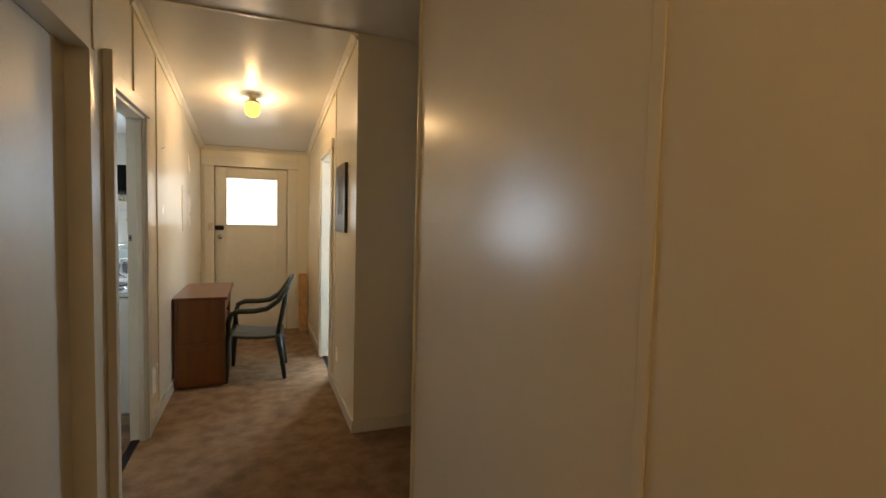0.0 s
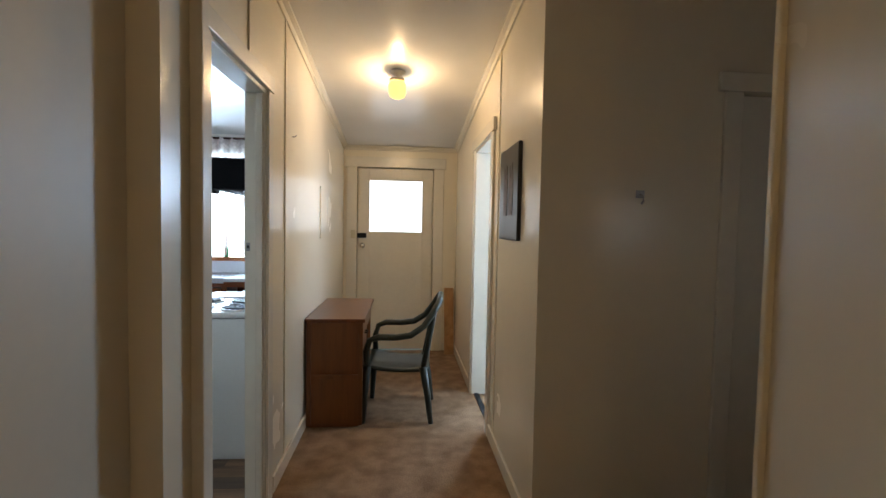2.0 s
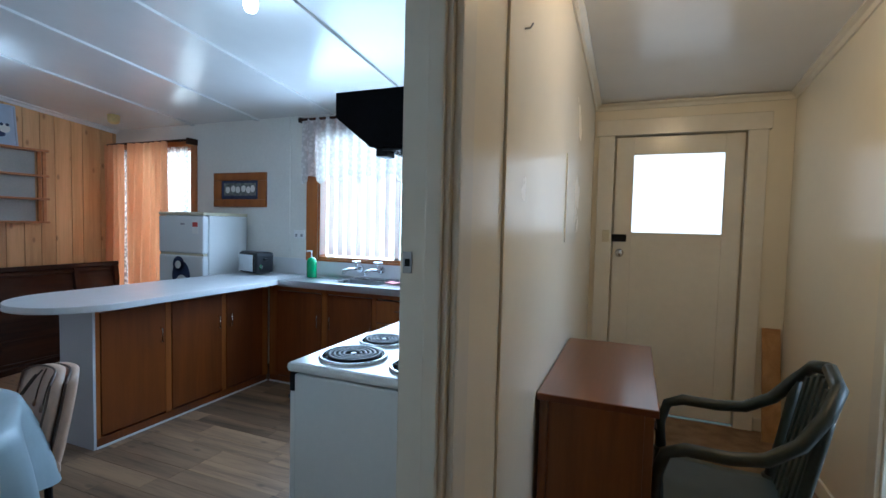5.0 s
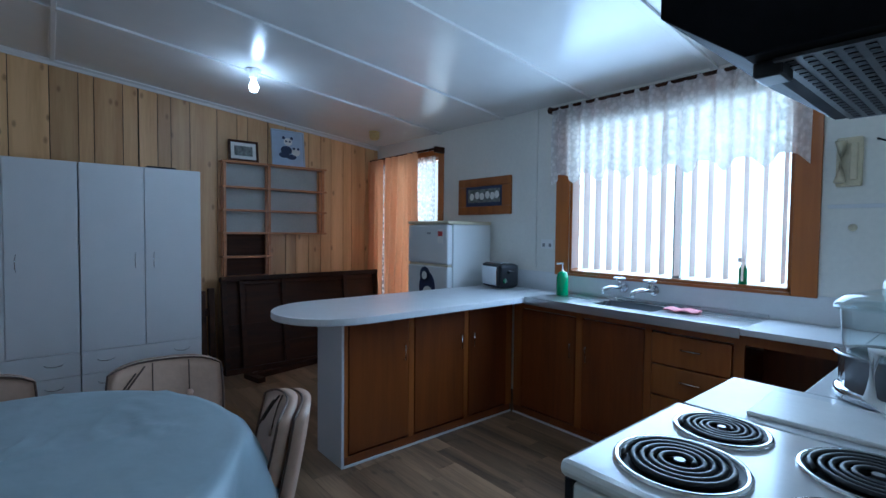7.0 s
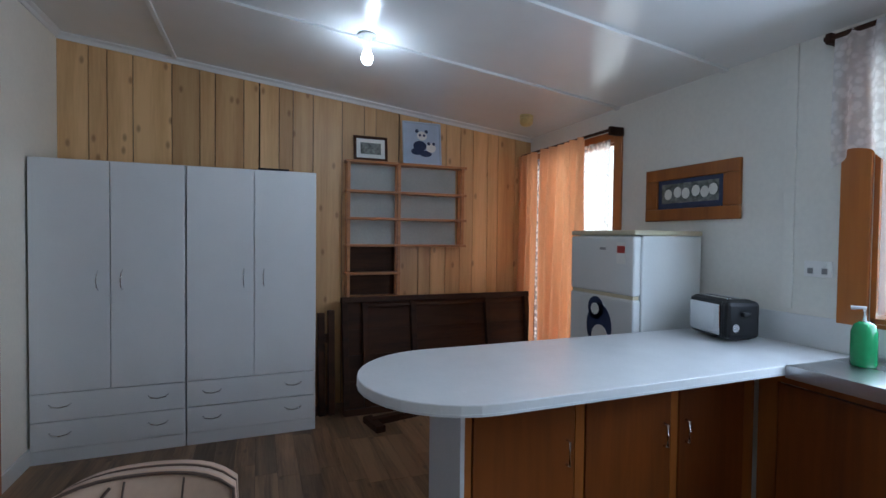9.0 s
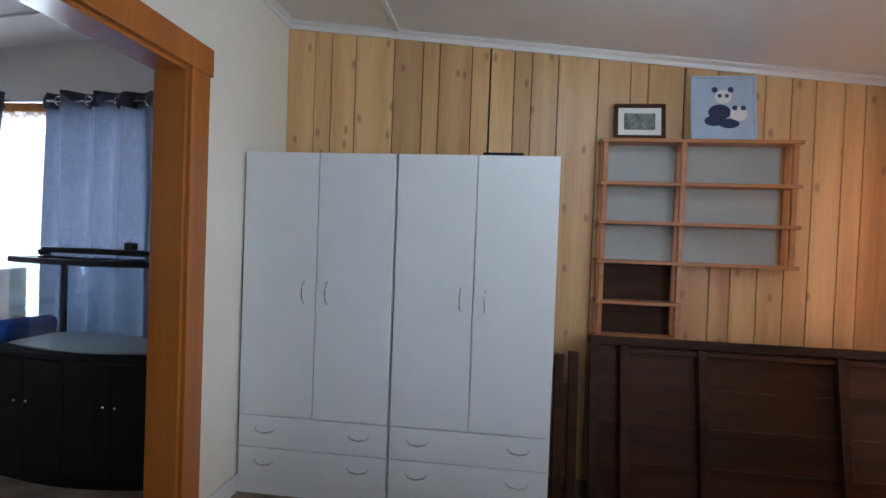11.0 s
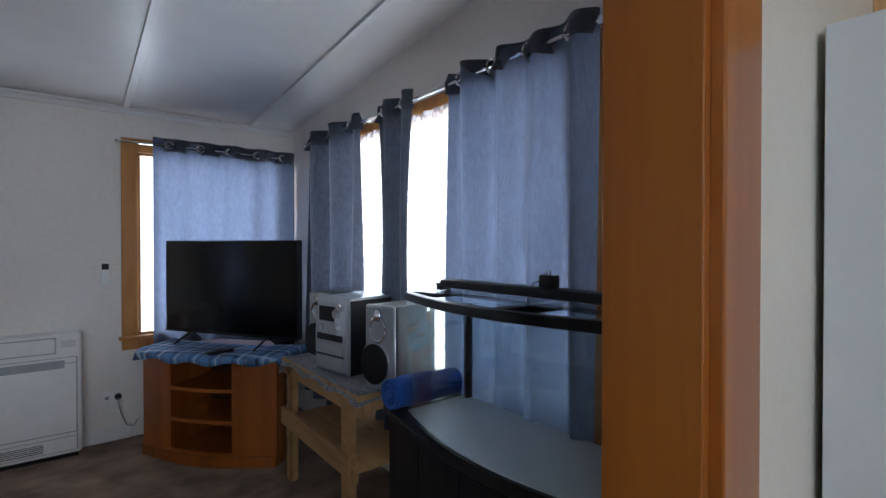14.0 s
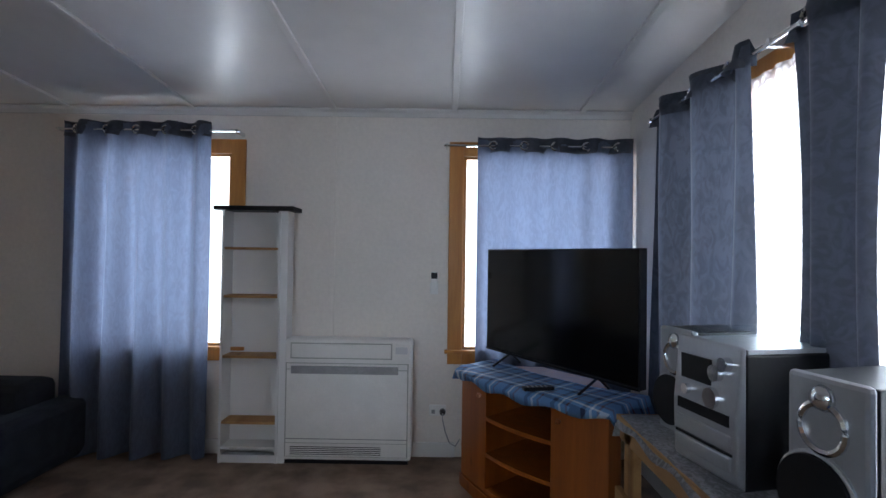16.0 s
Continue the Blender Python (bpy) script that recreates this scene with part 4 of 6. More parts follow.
part("tap", tube([(0.2, 0, 0.85), (0.2, 0, 0.95), (0.08, 0, 0.94)], 0.012), M_CHROME, t, smooth=True)

# ---- kitchen things ----
PX0, PX1 = -3.62, -2.90
t = thing("breakfast_counter", "white laminate peninsula top with a rounded end", "worktop", 0, 0, 0)
pts = [(PX1, KY1)] + [(PX1, 2.66)]
for k in range(0, 19):
    a = -math.pi * k / 18
    pts.append(((PX0 + PX1) / 2 + 0.36 * math.cos(a), 2.64 + 0.36 * math.sin(a)))
pts += [(PX0, KY1)]
part("top", prism(pts, "z", 0.848, 0.882), M_LAM, t, bevel=0.004)
cx0 = (PX0 + PX1) / 2
band = [(cx0 + (x - cx0) * 1.004, 2.64 + (y - 2.64) * (1.004 if y < 2.64 else 1.0)) for x, y in pts]
part("edge_band", prism(band, "z", 0.845, 0.853), M_LAMG, t, "grey laminate edge band")


def cab_handle(parent, p, d="z", n=(1, 0, 0)):
    p, nv = Vector(p), Vector(n)
    u = Vector((0, 0, 0.045)) if d == "z" else (Vector((0, 0.05, 0)) if n[0] else Vector((0.05, 0, 0)))
    part("handle", tube([p - u, p - u + nv * 0.02, p + u + nv * 0.02, p + u], 0.0045, 6), M_CHROME, parent, "small chrome bow handle", smooth=True)


FX = -3.08
t = thing("peninsula_cabinet", "varnished plywood base cabinet under the peninsula", "cabinet", 0, 0, 0)
part("body", box(-3.38, FX - 0.02, 2.60, 3.98, 0.06, 0.845), M_CAB, t)
part("end_panel", box(-3.385, FX, 2.585, 2.60, 0.0, 0.845), M_LAMG, t, "grey-white laminate end panel")
part("kick_strip", box(FX - 0.012, FX + 0.004, 2.60, 3.985, 0.0, 0.012), M_LAM, t, "thin white floor bead")
part("kick_board", box(-3.36, FX - 0.004, 2.60, 3.98, 0.0, 0.06), M_CAB, t)
for y0, y1 in ((2.60, 2.625), (3.045, 3.085), (3.51, 3.545), (3.93, 3.99)):
    part("stile", box(FX - 0.018, FX, y0, y1, 0.06, 0.845), M_CABF, t)
part("rail", box(FX - 0.018, FX - 0.001, 2.60, 3.98, 0.81, 0.845), M_CABF, t)
for (y0, y1, h) in ((2.63, 3.04, 3.005), (3.09, 3.505, 3.47), (3.55, 3.925, 3.585)):
    d = part("door", box(FX - 0.016, FX + 0.004, y0, y1, 0.075, 0.805), M_CAB, t, bevel=0.003)
    cab_handle(d, (FX + 0.004, h, 0.60))

FY = 3.99
t = thing("sink_cabinet", "varnished plywood base cabinet under the sink", "cabinet", 0, 0, 0)
part("body", box(-3.05, -1.57, FY + 0.02, KY1 - 0.005, 0.06, 0.70), M_CAB, t)
part("kick_board", box(-3.06, -1.56, FY + 0.006, FY + 0.02, 0.0, 0.06), M_CAB, t)
part("kick_strip", box(-3.06, -1.56, FY - 0.004, FY + 0.006, 0.0, 0.012), M_LAM, t, "thin white floor bead")
for x0, x1 in ((-3.06, -2.98), (-2.525, -2.475), (-2.06, -2.02), (-1.60, -1.55)):
    part("stile", box(x0, x1, FY, FY + 0.018, 0.06, 0.845), M_CABF, t)
part("rail", box(-3.06, -1.10, FY + 0.001, FY + 0.018, 0.79, 0.845), M_CABF, t)
# sheet added over the wall to darken the cavity under the bench
part("knee_hole_back", box(-1.57, -1.10, KY1 - 0.02, KY1 - 0.005, 0.0, 0.845), M_CAB, t, "dark brown sheet for the shade in the open knee hole")
for x0, x1, h in ((-2.975, -2.53, -2.56), (-2.47, -2.065, -2.44)):
    d = part("door", box(x0, x1, FY - 0.004, FY + 0.016, 0.075, 0.785), M_CAB, t, bevel=0.003)
    cab_handle(d, (h, FY - 0.004, 0.56), n=(0, -1, 0))
for i in range(4):
    z = 0.075 + 0.178 * i
    d = part("drawer", box(-2.015, -1.605, FY - 0.006, FY + 0.016, z, z + 0.17), M_CABF, t, bevel=0.003)
    cab_handle(d, (-1.80, FY - 0.006, z + 0.10), "x", (0, -1, 0))

t = thing("sink_bench", "stainless steel sink bench with white laminate ends", "sink", 0, 0, 0)
part("laminate", box(-1.56, -1.102, 3.92, KY1, 0.85, 0.882), M_LAM, t, "white laminate bench end", 0.003)
z = 0.884
part("drainer", box(-2.90, -2.45, 3.915, KY1 - 0.005, z - 0.008, z), M_STEEL, t, bevel=0.002)
part("drainer", box(-2.05, -1.55, 3.915, KY1 - 0.005, z - 0.008, z), M_STEEL, t, bevel=0.002)
part("sink_surround", box(-2.45, -2.05, 3.915, 4.04, z - 0.008, z), M_STEEL, t)
part("sink_surround", box(-2.45, -2.05, 4.28, KY1 - 0.005, z - 0.008, z), M_STEEL, t)
part("front_lip", box(-2.90, -1.55, 3.908, 3.915, 0.835, z + 0.004), M_STEEL, t, bevel=0.002)
part("upstand", box(-2.90, -1.55, 4.345, 4.36, z, z + 0.02), M_STEEL, t, bevel=0.003)
bm = bmesh.new()
bx(bm, -2.45, -2.05, 4.04, 4.28, 0.72, 0.73)
bx(bm, -2.46, -2.45, 4.04, 4.28, 0.72, z - 0.002)
bx(bm, -2.05, -2.04, 4.04, 4.28, 0.72, z - 0.002)
bx(bm, -2.46, -2.04, 4.03, 4.04, 0.72, z - 0.002)
bx(bm, -2.46, -2.04, 4.28, 4.29, 0.72, z - 0.002)
part("bowl", bm, M_STEEL, t)
setting("splashback", box(-3.62, -0.66, KY1 - 0.008, KY1, 0.883, 1.03), M_LAM, "white laminate splashback under the window", "trim", 0.002)
for x in (-2.40, -2.19):
    t = thing("tap", "chrome wall tap with a cross handle", "tap", x, KY1 - 0.008, 0.972, group="taps over the sink")
    t.scale = (1.15, 1.15, 1.15)
    part("flange", disc((0, -0.012, 0), 0.03, 0.012, "y"), M_CHROME, t)
    part("spout", tube([(0, 0, 0), (0, -0.05, 0.004), (-0.03, -0.10, 0.004), (-0.06, -0.13, -0.01), (-0.062, -0.132, -0.035)], 0.012), M_CHROME, t, smooth=True)
    part("stem", tube([(0, -0.05, 0.0), (0, -0.055, 0.05)], 0.010), M_CHROME, t, smooth=True)
    part("cross_handle", tube([(-0.035, -0.055, 0.055), (0.035, -0.055, 0.055)], 0.008, bm=tube([(0, -0.09, 0.055), (0, -0.02, 0.055)], 0.008)), M_CHROME, t, smooth=True)
t = thing("soap_bottle", "clear pump bottle of green soap", "bottle", -2.79, 4.20, 0.885)
t.scale = (1.2, 1.2, 1.22)
part("body", lathe([(0.034, 0), (0.036, 0.01), (0.036, 0.11), (0.028, 0.135), (0.013, 0.145)], 18), M_GREENL, t, "bottle full of green soap", smooth=True)
part("pump", tube([(0, 0, 0.145), (0, 0, 0.19), (-0.03, -0.02, 0.188)], 0.007), M_WHITEP, t, smooth=True)
t = thing("dishcloth", "folded pink dishcloth on the sink bench", "cloth", -1.93, 4.17, 0.884, 12)
t.scale = (0.85, 1.1, 0.6)
bm = bmesh.new()
g = [[bm.verts.new((-0.11 + 0.22 * i / 10, -0.05 + 0.10 * j / 6, 0.016 + 0.008 * math.sin(i * 1.3 + j))) for j in range(7)] for i in range(11)]
for i in range(10):
    for j in range(6):
        bm.faces.new((g[i][j], g[i + 1][j], g[i + 1][j + 1], g[i][j + 1]))
ob = part("cloth", bm, M_PINK, t, smooth=True)
md = ob.modifiers.new("solid", "SOLIDIFY")
md.thickness = 0.014

t = thing("toaster", "black and chrome two-slice toaster on the counter", "toaster", -3.38, 4.16, 0.882, -14)
t.scale = (0.95, 1.0, 1.1)
part("body", box(-0.155, 0.155, -0.085, 0.085, 0.012, 0.19), M_BLACK, t, bevel=0.03)
part("side_panel", box(-0.125, 0.105, -0.091, -0.083, 0.03, 0.165), M_CHROME, t, "shiny chrome side panel", 0.006)
part("slot", box(-0.12, 0.10, -0.05, -0.02, 0.188, 0.192), M_STEEL, t)
part("slot", box(-0.12, 0.10, 0.02, 0.05, 0.188, 0.192), M_STEEL, t)
part("lever", box(0.155, 0.185, -0.02, 0.02, 0.12, 0.14), M_BLACK, t, bevel=0.005)
part("dial", disc((0.154, -0.045, 0.07), 0.018, 0.012, "x"), M_CHROME, t)
part("end_cap", box(0.10, 0.16, -0.088, 0.088, 0.02, 0.185), M_BLACK, t, bevel=0.02)

# fridge
t = thing("refrigerator", "old white two-door refrigerator with a sticker", "fridge", -4.21, 3.845, 0)
part("body", box(0, 0.55, 0.06, 0.50, 0.03, 1.40), M_ENAMEL, t, bevel=0.01)
part("top_cap", box(-0.004, 0.556, 0.0, 0.50, 1.40, 1.428), M_CREAMP, t, bevel=0.008)
part("foot", box(0.03, 0.52, 0.05, 0.45, 0.0, 0.03), M_BLACK, t)
d = part("freezer_door", box(0.0, 0.55, 0.0, 0.055, 1.065, 1.395), M_ENAMEL, t, bevel=0.012)
part("badge", box(0.28, 0.33, -0.004, 0, 1.315, 1.33), M_GREYM, d)
part("energy_label", box(0.42, 0.49, -0.002, 0, 1.24, 1.36), M_PAPER, d)
part("energy_label_band", box(0.425, 0.485, -0.0035, -0.001, 1.30, 1.34), M_RED, d)
d = part("fridge_door", box(0.0, 0.55, 0.0, 0.055, 0.06, 1.045), M_ENAMEL, t, bevel=0.012)
part("seal", box(0.01, 0.54, 0.01, 0.05, 1.045, 1.065), M_CREAMP, t)
part("sticker", disc((0.28, -0.002, 0.86), 0.11, 0.002, "y", sy=1.25), M_INK, d, "rounded black and white sticker")
part("sticker", disc((0.25, -0.002, 0.965), 0.07, 0.0025, "y"), M_INK, d)
part("sticker", disc((0.245, -0.004, 0.96), 0.035, 0.002, "y"), M_PAPER, d)
part("sticker", disc((0.29, -0.004, 0.80), 0.07, 0.002, "y"), M_PAPER, d)

# stove
SX0, SX1, SY0, SY1, SZ = -1.30, -0.68, 2.13, 2.66, 0.885
t = thing("electric_stove", "white enamel electric stove with four black coils", "stove", 0, 0, 0)
part("body", box(SX0 + 0.03, SX1, SY0 + 0.008, SY1 - 0.008, 0.0, SZ - 0.04), M_ENAMEL, t, bevel=0.006)
part("hob_top", box(SX0, SX1, SY0, SY1, SZ - 0.035, SZ), M_ENAMEL, t, bevel=0.014)
d = part("oven_door", box(SX0, SX0 + 0.028, SY0 + 0.02, SY1 - 0.02, 0.26, 0.78), M_ENAMEL, t, bevel=0.008)
part("handle", tube([(SX0, SY0 + 0.06, 0.74), (SX0 - 0.03, SY0 + 0.06, 0.74), (SX0 - 0.03, SY1 - 0.06, 0.74), (SX0, SY1 - 0.06, 0.74)], 0.009), M_BLACK, d, smooth=True)
part("drawer_front", box(SX0, SX0 + 0.028, SY0 + 0.02, SY1 - 0.02, 0.05, 0.24), M_ENAMEL, t, bevel=0.008)
part("hob_edge_trim", box(SX0 + 0.012, SX0 + 0.03, SY0 + 0.008, SY1 - 0.008, 0.785, SZ - 0.036), M_BLACK, t)
part("control_panel", box(SX1 - 0.05, SX1, SY0 + 0.01, SY1 - 0.01, SZ - 0.01, SZ + 0.10), M_ENAMEL, t, bevel=0.01)
for (cx, cy, R) in ((-1.13, 2.29, 0.105), (-1.14, 2.53, 0.085), (-0.86, 2.27, 0.085), (-0.87, 2.52, 0.105)):
    c = part("burner_pan", lathe([(R * 0.2, -0.001), (R * 0.95, 0.001), (R * 1.06, 0.006), (R * 1.14, 0.006), (R * 1.16, -0.002)], 32, at=(cx, cy, SZ + 0.001)), M_BLACKM, t, "black drip pan", smooth=True)
    part("trim_ring", ring((cx, cy, SZ + 0.004), R * 1.12, 0.007, "z", 36), M_CHROME, c, "chrome trim ring", smooth=True)
    pts = [(cx + (R * (0.24 + 0.74 * k / 130)) * math.cos(2 * math.pi * 4.6 * k / 130), cy + (R * (0.24 + 0.74 * k / 130)) * math.sin(2 * math.pi * 4.6 * k / 130), SZ + 0.010) for k in range(131)]
    part("coil", tube(pts, R * 0.058, 6), M_COIL, c, "black spiral heating coil", smooth=True)
    part("coil_centre", disc((cx, cy, SZ + 0.008), R * 0.10, 0.006, "z"), M_GREYM, c)

# hood
t = thing("range_hood", "black metal range hood with a punched filter", "range hood", 0, 0, 0)
prof = [(-1.13, 1.79), (-1.13, 1.71), (-1.00, 1.61), (-0.66, 1.61), (-0.612, 1.61), (-0.612, 1.79)]
part("canopy", prism(prof, "y", 2.16, 2.76), M_HOOD, t, bevel=0.003)
f = part("filter", box(-0.97, -0.68, 2.19, 2.73, 1.602, 1.608), M_FILTER, t, "dark grey punched metal filter")
for i in range(20):
    for j in range(12):
        part("slot", box(-0.958 + j * 0.023, -0.958 + j * 0.023 + 0.012, 2.203 + i * 0.026, 2.203 + i * 0.026 + 0.014, 1.6000, 1.6025), M_BLACKM, f)
part("switch_box", box(-1.0, -0.96, 2.20, 2.26, 1.585, 1.61), M_BLACK, t, bevel=0.004)
part("switch_box", box(-0.72, -0.68, 2.20, 2.26, 1.585, 1.61), M_BLACK, t, bevel=0.004)

# bench along the hall wall
t = thing("side_bench", "white laminate bench beside the stove", "bench", 0, 0, 0)
part("top", box(-1.285, -0.612, 2.67, 3.04, 0.85, 0.881), M_LAM, t, bevel=0.004)
part("top", box(-1.10, -0.612, 3.042, KY1 - 0.01, 0.85, 0.881), M_LAM, t, bevel=0.004)
part("body", box(-1.25, -0.612, 2.67, 3.02, 0.0, 0.85), M_CAB, t)
part("body", box(-1.08, -0.612, 3.022, KY1 - 0.01, 0.0, 0.85), M_CAB, t)
t = thing("chopping_board", "large white chopping board on the bench", "board", -0.93, 2.87, 0.881, 2)
part("board", box(-0.22, 0.26, -0.16, 0.085, 0, 0.012), M_WHITEP, t, bevel=0.004)
t = thing("steamer_pot", "dark glass steamer with a clear lid on the bench", "pot", -0.90, 3.125, 0.881)
part("base_pot", lathe([(0.11, 0), (0.135, 0.02), (0.14, 0.12), (0.15, 0.125), (0.15, 0.13), (0.13, 0.13)], 28), M_POT, t, smooth=True)
part("steel_band", lathe([(0.143, 0.004), (0.148, 0.01), (0.148, 0.03), (0.143, 0.036)], 28), M_CHROME, t, smooth=True)
part("upper_bowl", lathe([(0.12, 0.13), (0.13, 0.15), (0.14, 0.25), (0.155, 0.255), (0.155, 0.262), (0.13, 0.262)], 28), M_TANK, t, "clear glass upper bowl", smooth=True)
part("lid", lathe([(0.155, 0.263), (0.13, 0.29), (0.06, 0.31), (0.02, 0.312)], 28), M_TANK, t, "clear glass lid", smooth=True)
part("lid_knob", lathe([(0.012, 0.31), (0.024, 0.33), (0.02, 0.345)], 14), M_BLACK, t, smooth=True)
t = thing("white_kettle", "white plastic jug kettle on the bench", "kettle", -0.80, 2.84, 0.893)
part("body", lathe([(0.08, 0), (0.085, 0.01), (0.075, 0.17), (0.065, 0.20), (0.03, 0.215)], 24), M_WHITEP, t, smooth=True)
part("handle", tube([(-0.07, 0, 0.17), (-0.125, 0, 0.175), (-0.13, 0, 0.06), (-0.08, 0, 0.03)], 0.014), M_WHITEP, t, smooth=True)
t = thing("food_mixer", "white electric mixer on the bench corner", "mixer", -0.83, 3.56, 0.881)
part("stand", box(-0.10, 0.10, -0.08, 0.08, 0, 0.04), M_WHITEP, t, bevel=0.015)
part("column", box(0.03, 0.10, -0.05, 0.05, 0.04, 0.24), M_WHITEP, t, bevel=0.015)
part("motor_head", box(-0.17, 0.12, -0.065, 0.065, 0.22, 0.34), M_WHITEP, t, bevel=0.04)
t = thing("wall_telephone", "aged cream wall telephone with its handset", "telephone", -1.24, KY1, 1.70)
part("base", box(-0.05, 0.05, -0.03, 0, -0.12, 0.12), M_CREAMP, t, bevel=0.008)
part("handset", tube([(-0.028, -0.06, -0.10), (-0.028, -0.05, -0.06), (-0.028, -0.05, 0.06), (-0.028, -0.06, 0.10)], [0.024, 0.016, 0.016, 0.024]), M_CREAMP, t, smooth=True)
part("cradle", box(0.005, 0.035, -0.045, -0.03, -0.09, 0.09), M_CREAMP, t, bevel=0.006)


def outlet(x, y, z, rz, label="white double power outlet on the wall"):
    t = thing("power_outlet", label, "outlet", x, y, z, rz)
    part("plate", box(-0.058, 0.058, -0.01, 0, -0.037, 0.037), M_WHITEP, t, bevel=0.003)
    for sx in (-0.03, 0.03):
        part("switch", box(sx - 0.008, sx + 0.008, -0.014, -0.01, 0.012, 0.026), M_WHITEP, t)
        part("socket", box(sx - 0.012, sx + 0.012, -0.0105, -0.0095, -0.022, 0.004), M_GREYM, t)
    return t


outlet(-3.06, KY1, 1.25, 0)
setting("trim_kitchen_dado", box(-1.32, HX0 - 0.10, KY1 - 0.008, KY1, 1.475, 1.495), M_LAM, "white joint strip on the wall", "trim", 0.002)
t = thing("wall_button", "small round yellowed button on the wall", "button", -1.22, KY1, 1.38)
part("button", lathe([(0.018, 0), (0.017, 0.006), (0.010, 0.012)], 16), M_CREAMP, t, smooth=True).matrix_local = pose(0, 0, 0, 90, 0, 0)
for k, (a, b) in enumerate((((-1.14, 1.80), (-1.02, 1.74)), ((-1.06, 1.60), (-0.94, 1.64)))):
    t = thing("wall_hook", "thin black wire hook on the wall", "hook", a[0], KY1, a[1], group="wire hooks on the wall")
    part("wire", tube([(0, 0.002, 0), (0, -0.03, 0.0), (b[0] - a[0], -0.03, b[1] - a[1]), (b[0] - a[0], -0.05, b[1] - a[1] + 0.03)], 0.005, 6), M_BLACKM, t, smooth=True)
t = thing("spray_bottle", "green spray bottle on the kitchen window ledge", "bottle", -1.70, KY1 + 0.035, 1.055)
t.scale = (0.8, 0.8, 0.8)
part("body", lathe([(0.026, 0), (0.028, 0.01), (0.028, 0.11), (0.012, 0.14), (0.011, 0.155)], 16), M_GREENL, t, smooth=True)
part("trigger_head", box(-0.034, 0.016, -0.011, 0.011, 0.155, 0.19), M_WHITEP, t, "white trigger head", 0.005)
t = thing("cow_picture", "wood-framed print with a dark strip and pale shapes", "picture", -3.77, KY1, 1.66)
bm = bmesh.new()
bx(bm, -0.33, 0.33, -0.022, 0, 0.09, 0.165)
bx(bm, -0.33, 0.33, -0.022, 0, -0.165, -0.09)
bx(bm, -0.33, -0.23, -0.022, 0, -0.09, 0.09)
bx(bm, 0.23, 0.33, -0.022, 0, -0.09, 0.09)
part("frame", bm, M_CABF, t, bevel=0.004)
part("print", box(-0.23, 0.23, -0.012, 0, -0.09, 0.09), M_INK, t)
part("print_strip", box(-0.20, 0.20, -0.014, -0.011, -0.055, 0.065), M_SCENE, t)
for i, x in enumerate((-0.15, -0.08, -0.02, 0.05, 0.11, 0.165)):
    part("pale_shape", disc((x, -0.016, 0.0 + 0.01 * (i % 2)), 0.028, 0.002, "y", 12, 1.2), M_PAPER, t)

# window dressing
t = thing("lace_valance", "white lace valance gathered on a rod", "curtain", 0, 0, 0)
part("valance", sheet((-2.98, KY1 - 0.075), (-1.38, KY1 - 0.075), 2.275, 1.70, 16, 0.028, scallop=0.07, nv=12, seed=3), M_LACE, t, "lace cloth with a scalloped hem", smooth=True)
part("rod", tube([(-3.02, KY1 - 0.075, 2.27), (-1.34, KY1 - 0.075, 2.27)], 0.012), M_DARKW, t)
for x in (-3.0, -1.36):
    part("bracket", box(x - 0.012, x + 0.012, KY1 - 0.09, KY1, 2.245, 2.29), M_DARKW, t, bevel=0.003)
t = thing("vertical_blind", "white vertical blind of separate fabric slats", "blind", 0, 0, 0)
part("head_rail", box(-2.86, -1.46, KY1 - 0.03, KY1 - 0.005, 2.12, 2.16), M_WHITEP, t, bevel=0.003)
for i in range(15):
    x = -2.82 + i * 0.094
    a = radians(90)
    c, s = 0.042 * math.cos(a), 0.042 * math.sin(a)
    part("slat", prism([(x - c, KY1 + 0.02 - s), (x + c, KY1 + 0.02 + s), (x + c + 0.001, KY1 + 0.021 + s), (x - c + 0.001, KY1 + 0.021 - s)], "z", 1.075, 2.12), M_SLAT, t)
t = thing("orange_drapes", "pair of pleated orange drapes drawn nearly shut", "curtain", 0, 0, 0)
part("drape", sheet((-5.55, KY1 - 0.13), (-5.275, KY1 - 0.13), 2.14, 0.03, 3, 0.055, nv=16, seed=5), M_DRAPE, t, smooth=True)
part("drape", sheet((-5.205, KY1 - 0.13), (-4.60, KY1 - 0.13), 2.14, 0.03, 6, 0.065, nv=16, seed=7), M_DRAPE, t, smooth=True)
part("rod", tube([(-5.56, KY1 - 0.10, 2.15), (-4.33, KY1 - 0.10, 2.15)], 0.012), M_DARKW, t)
part("bracket", box(-4.36, -4.335, KY1 - 0.12, KY1, 2.11, 2.17), M_DARKW, t, bevel=0.003)
t = thing("net_curtain", "white net curtain behind the drapes", "curtain", 0, 0, 0)
part("net", sheet((-5.40, KY1 - 0.04), (-4.43, KY1 - 0.04), 2.10, 0.05, 10, 0.012, nv=8, seed=9), M_NET, t, smooth=True)
t = thing("smoke_alarm", "yellowed round alarm on the ceiling", "alarm", -5.0, 3.97, kz(3.97))
part("base", lathe([(0.055, 0.004), (0.055, -0.015), (0.04, -0.03)], 20), M_YELLOW, t, smooth=True)
part("cover", lathe([(0.05, -0.02), (0.055, -0.03), (0.05, -0.07), (0.03, -0.085)], 20), M_YELLOW, t, smooth=True)

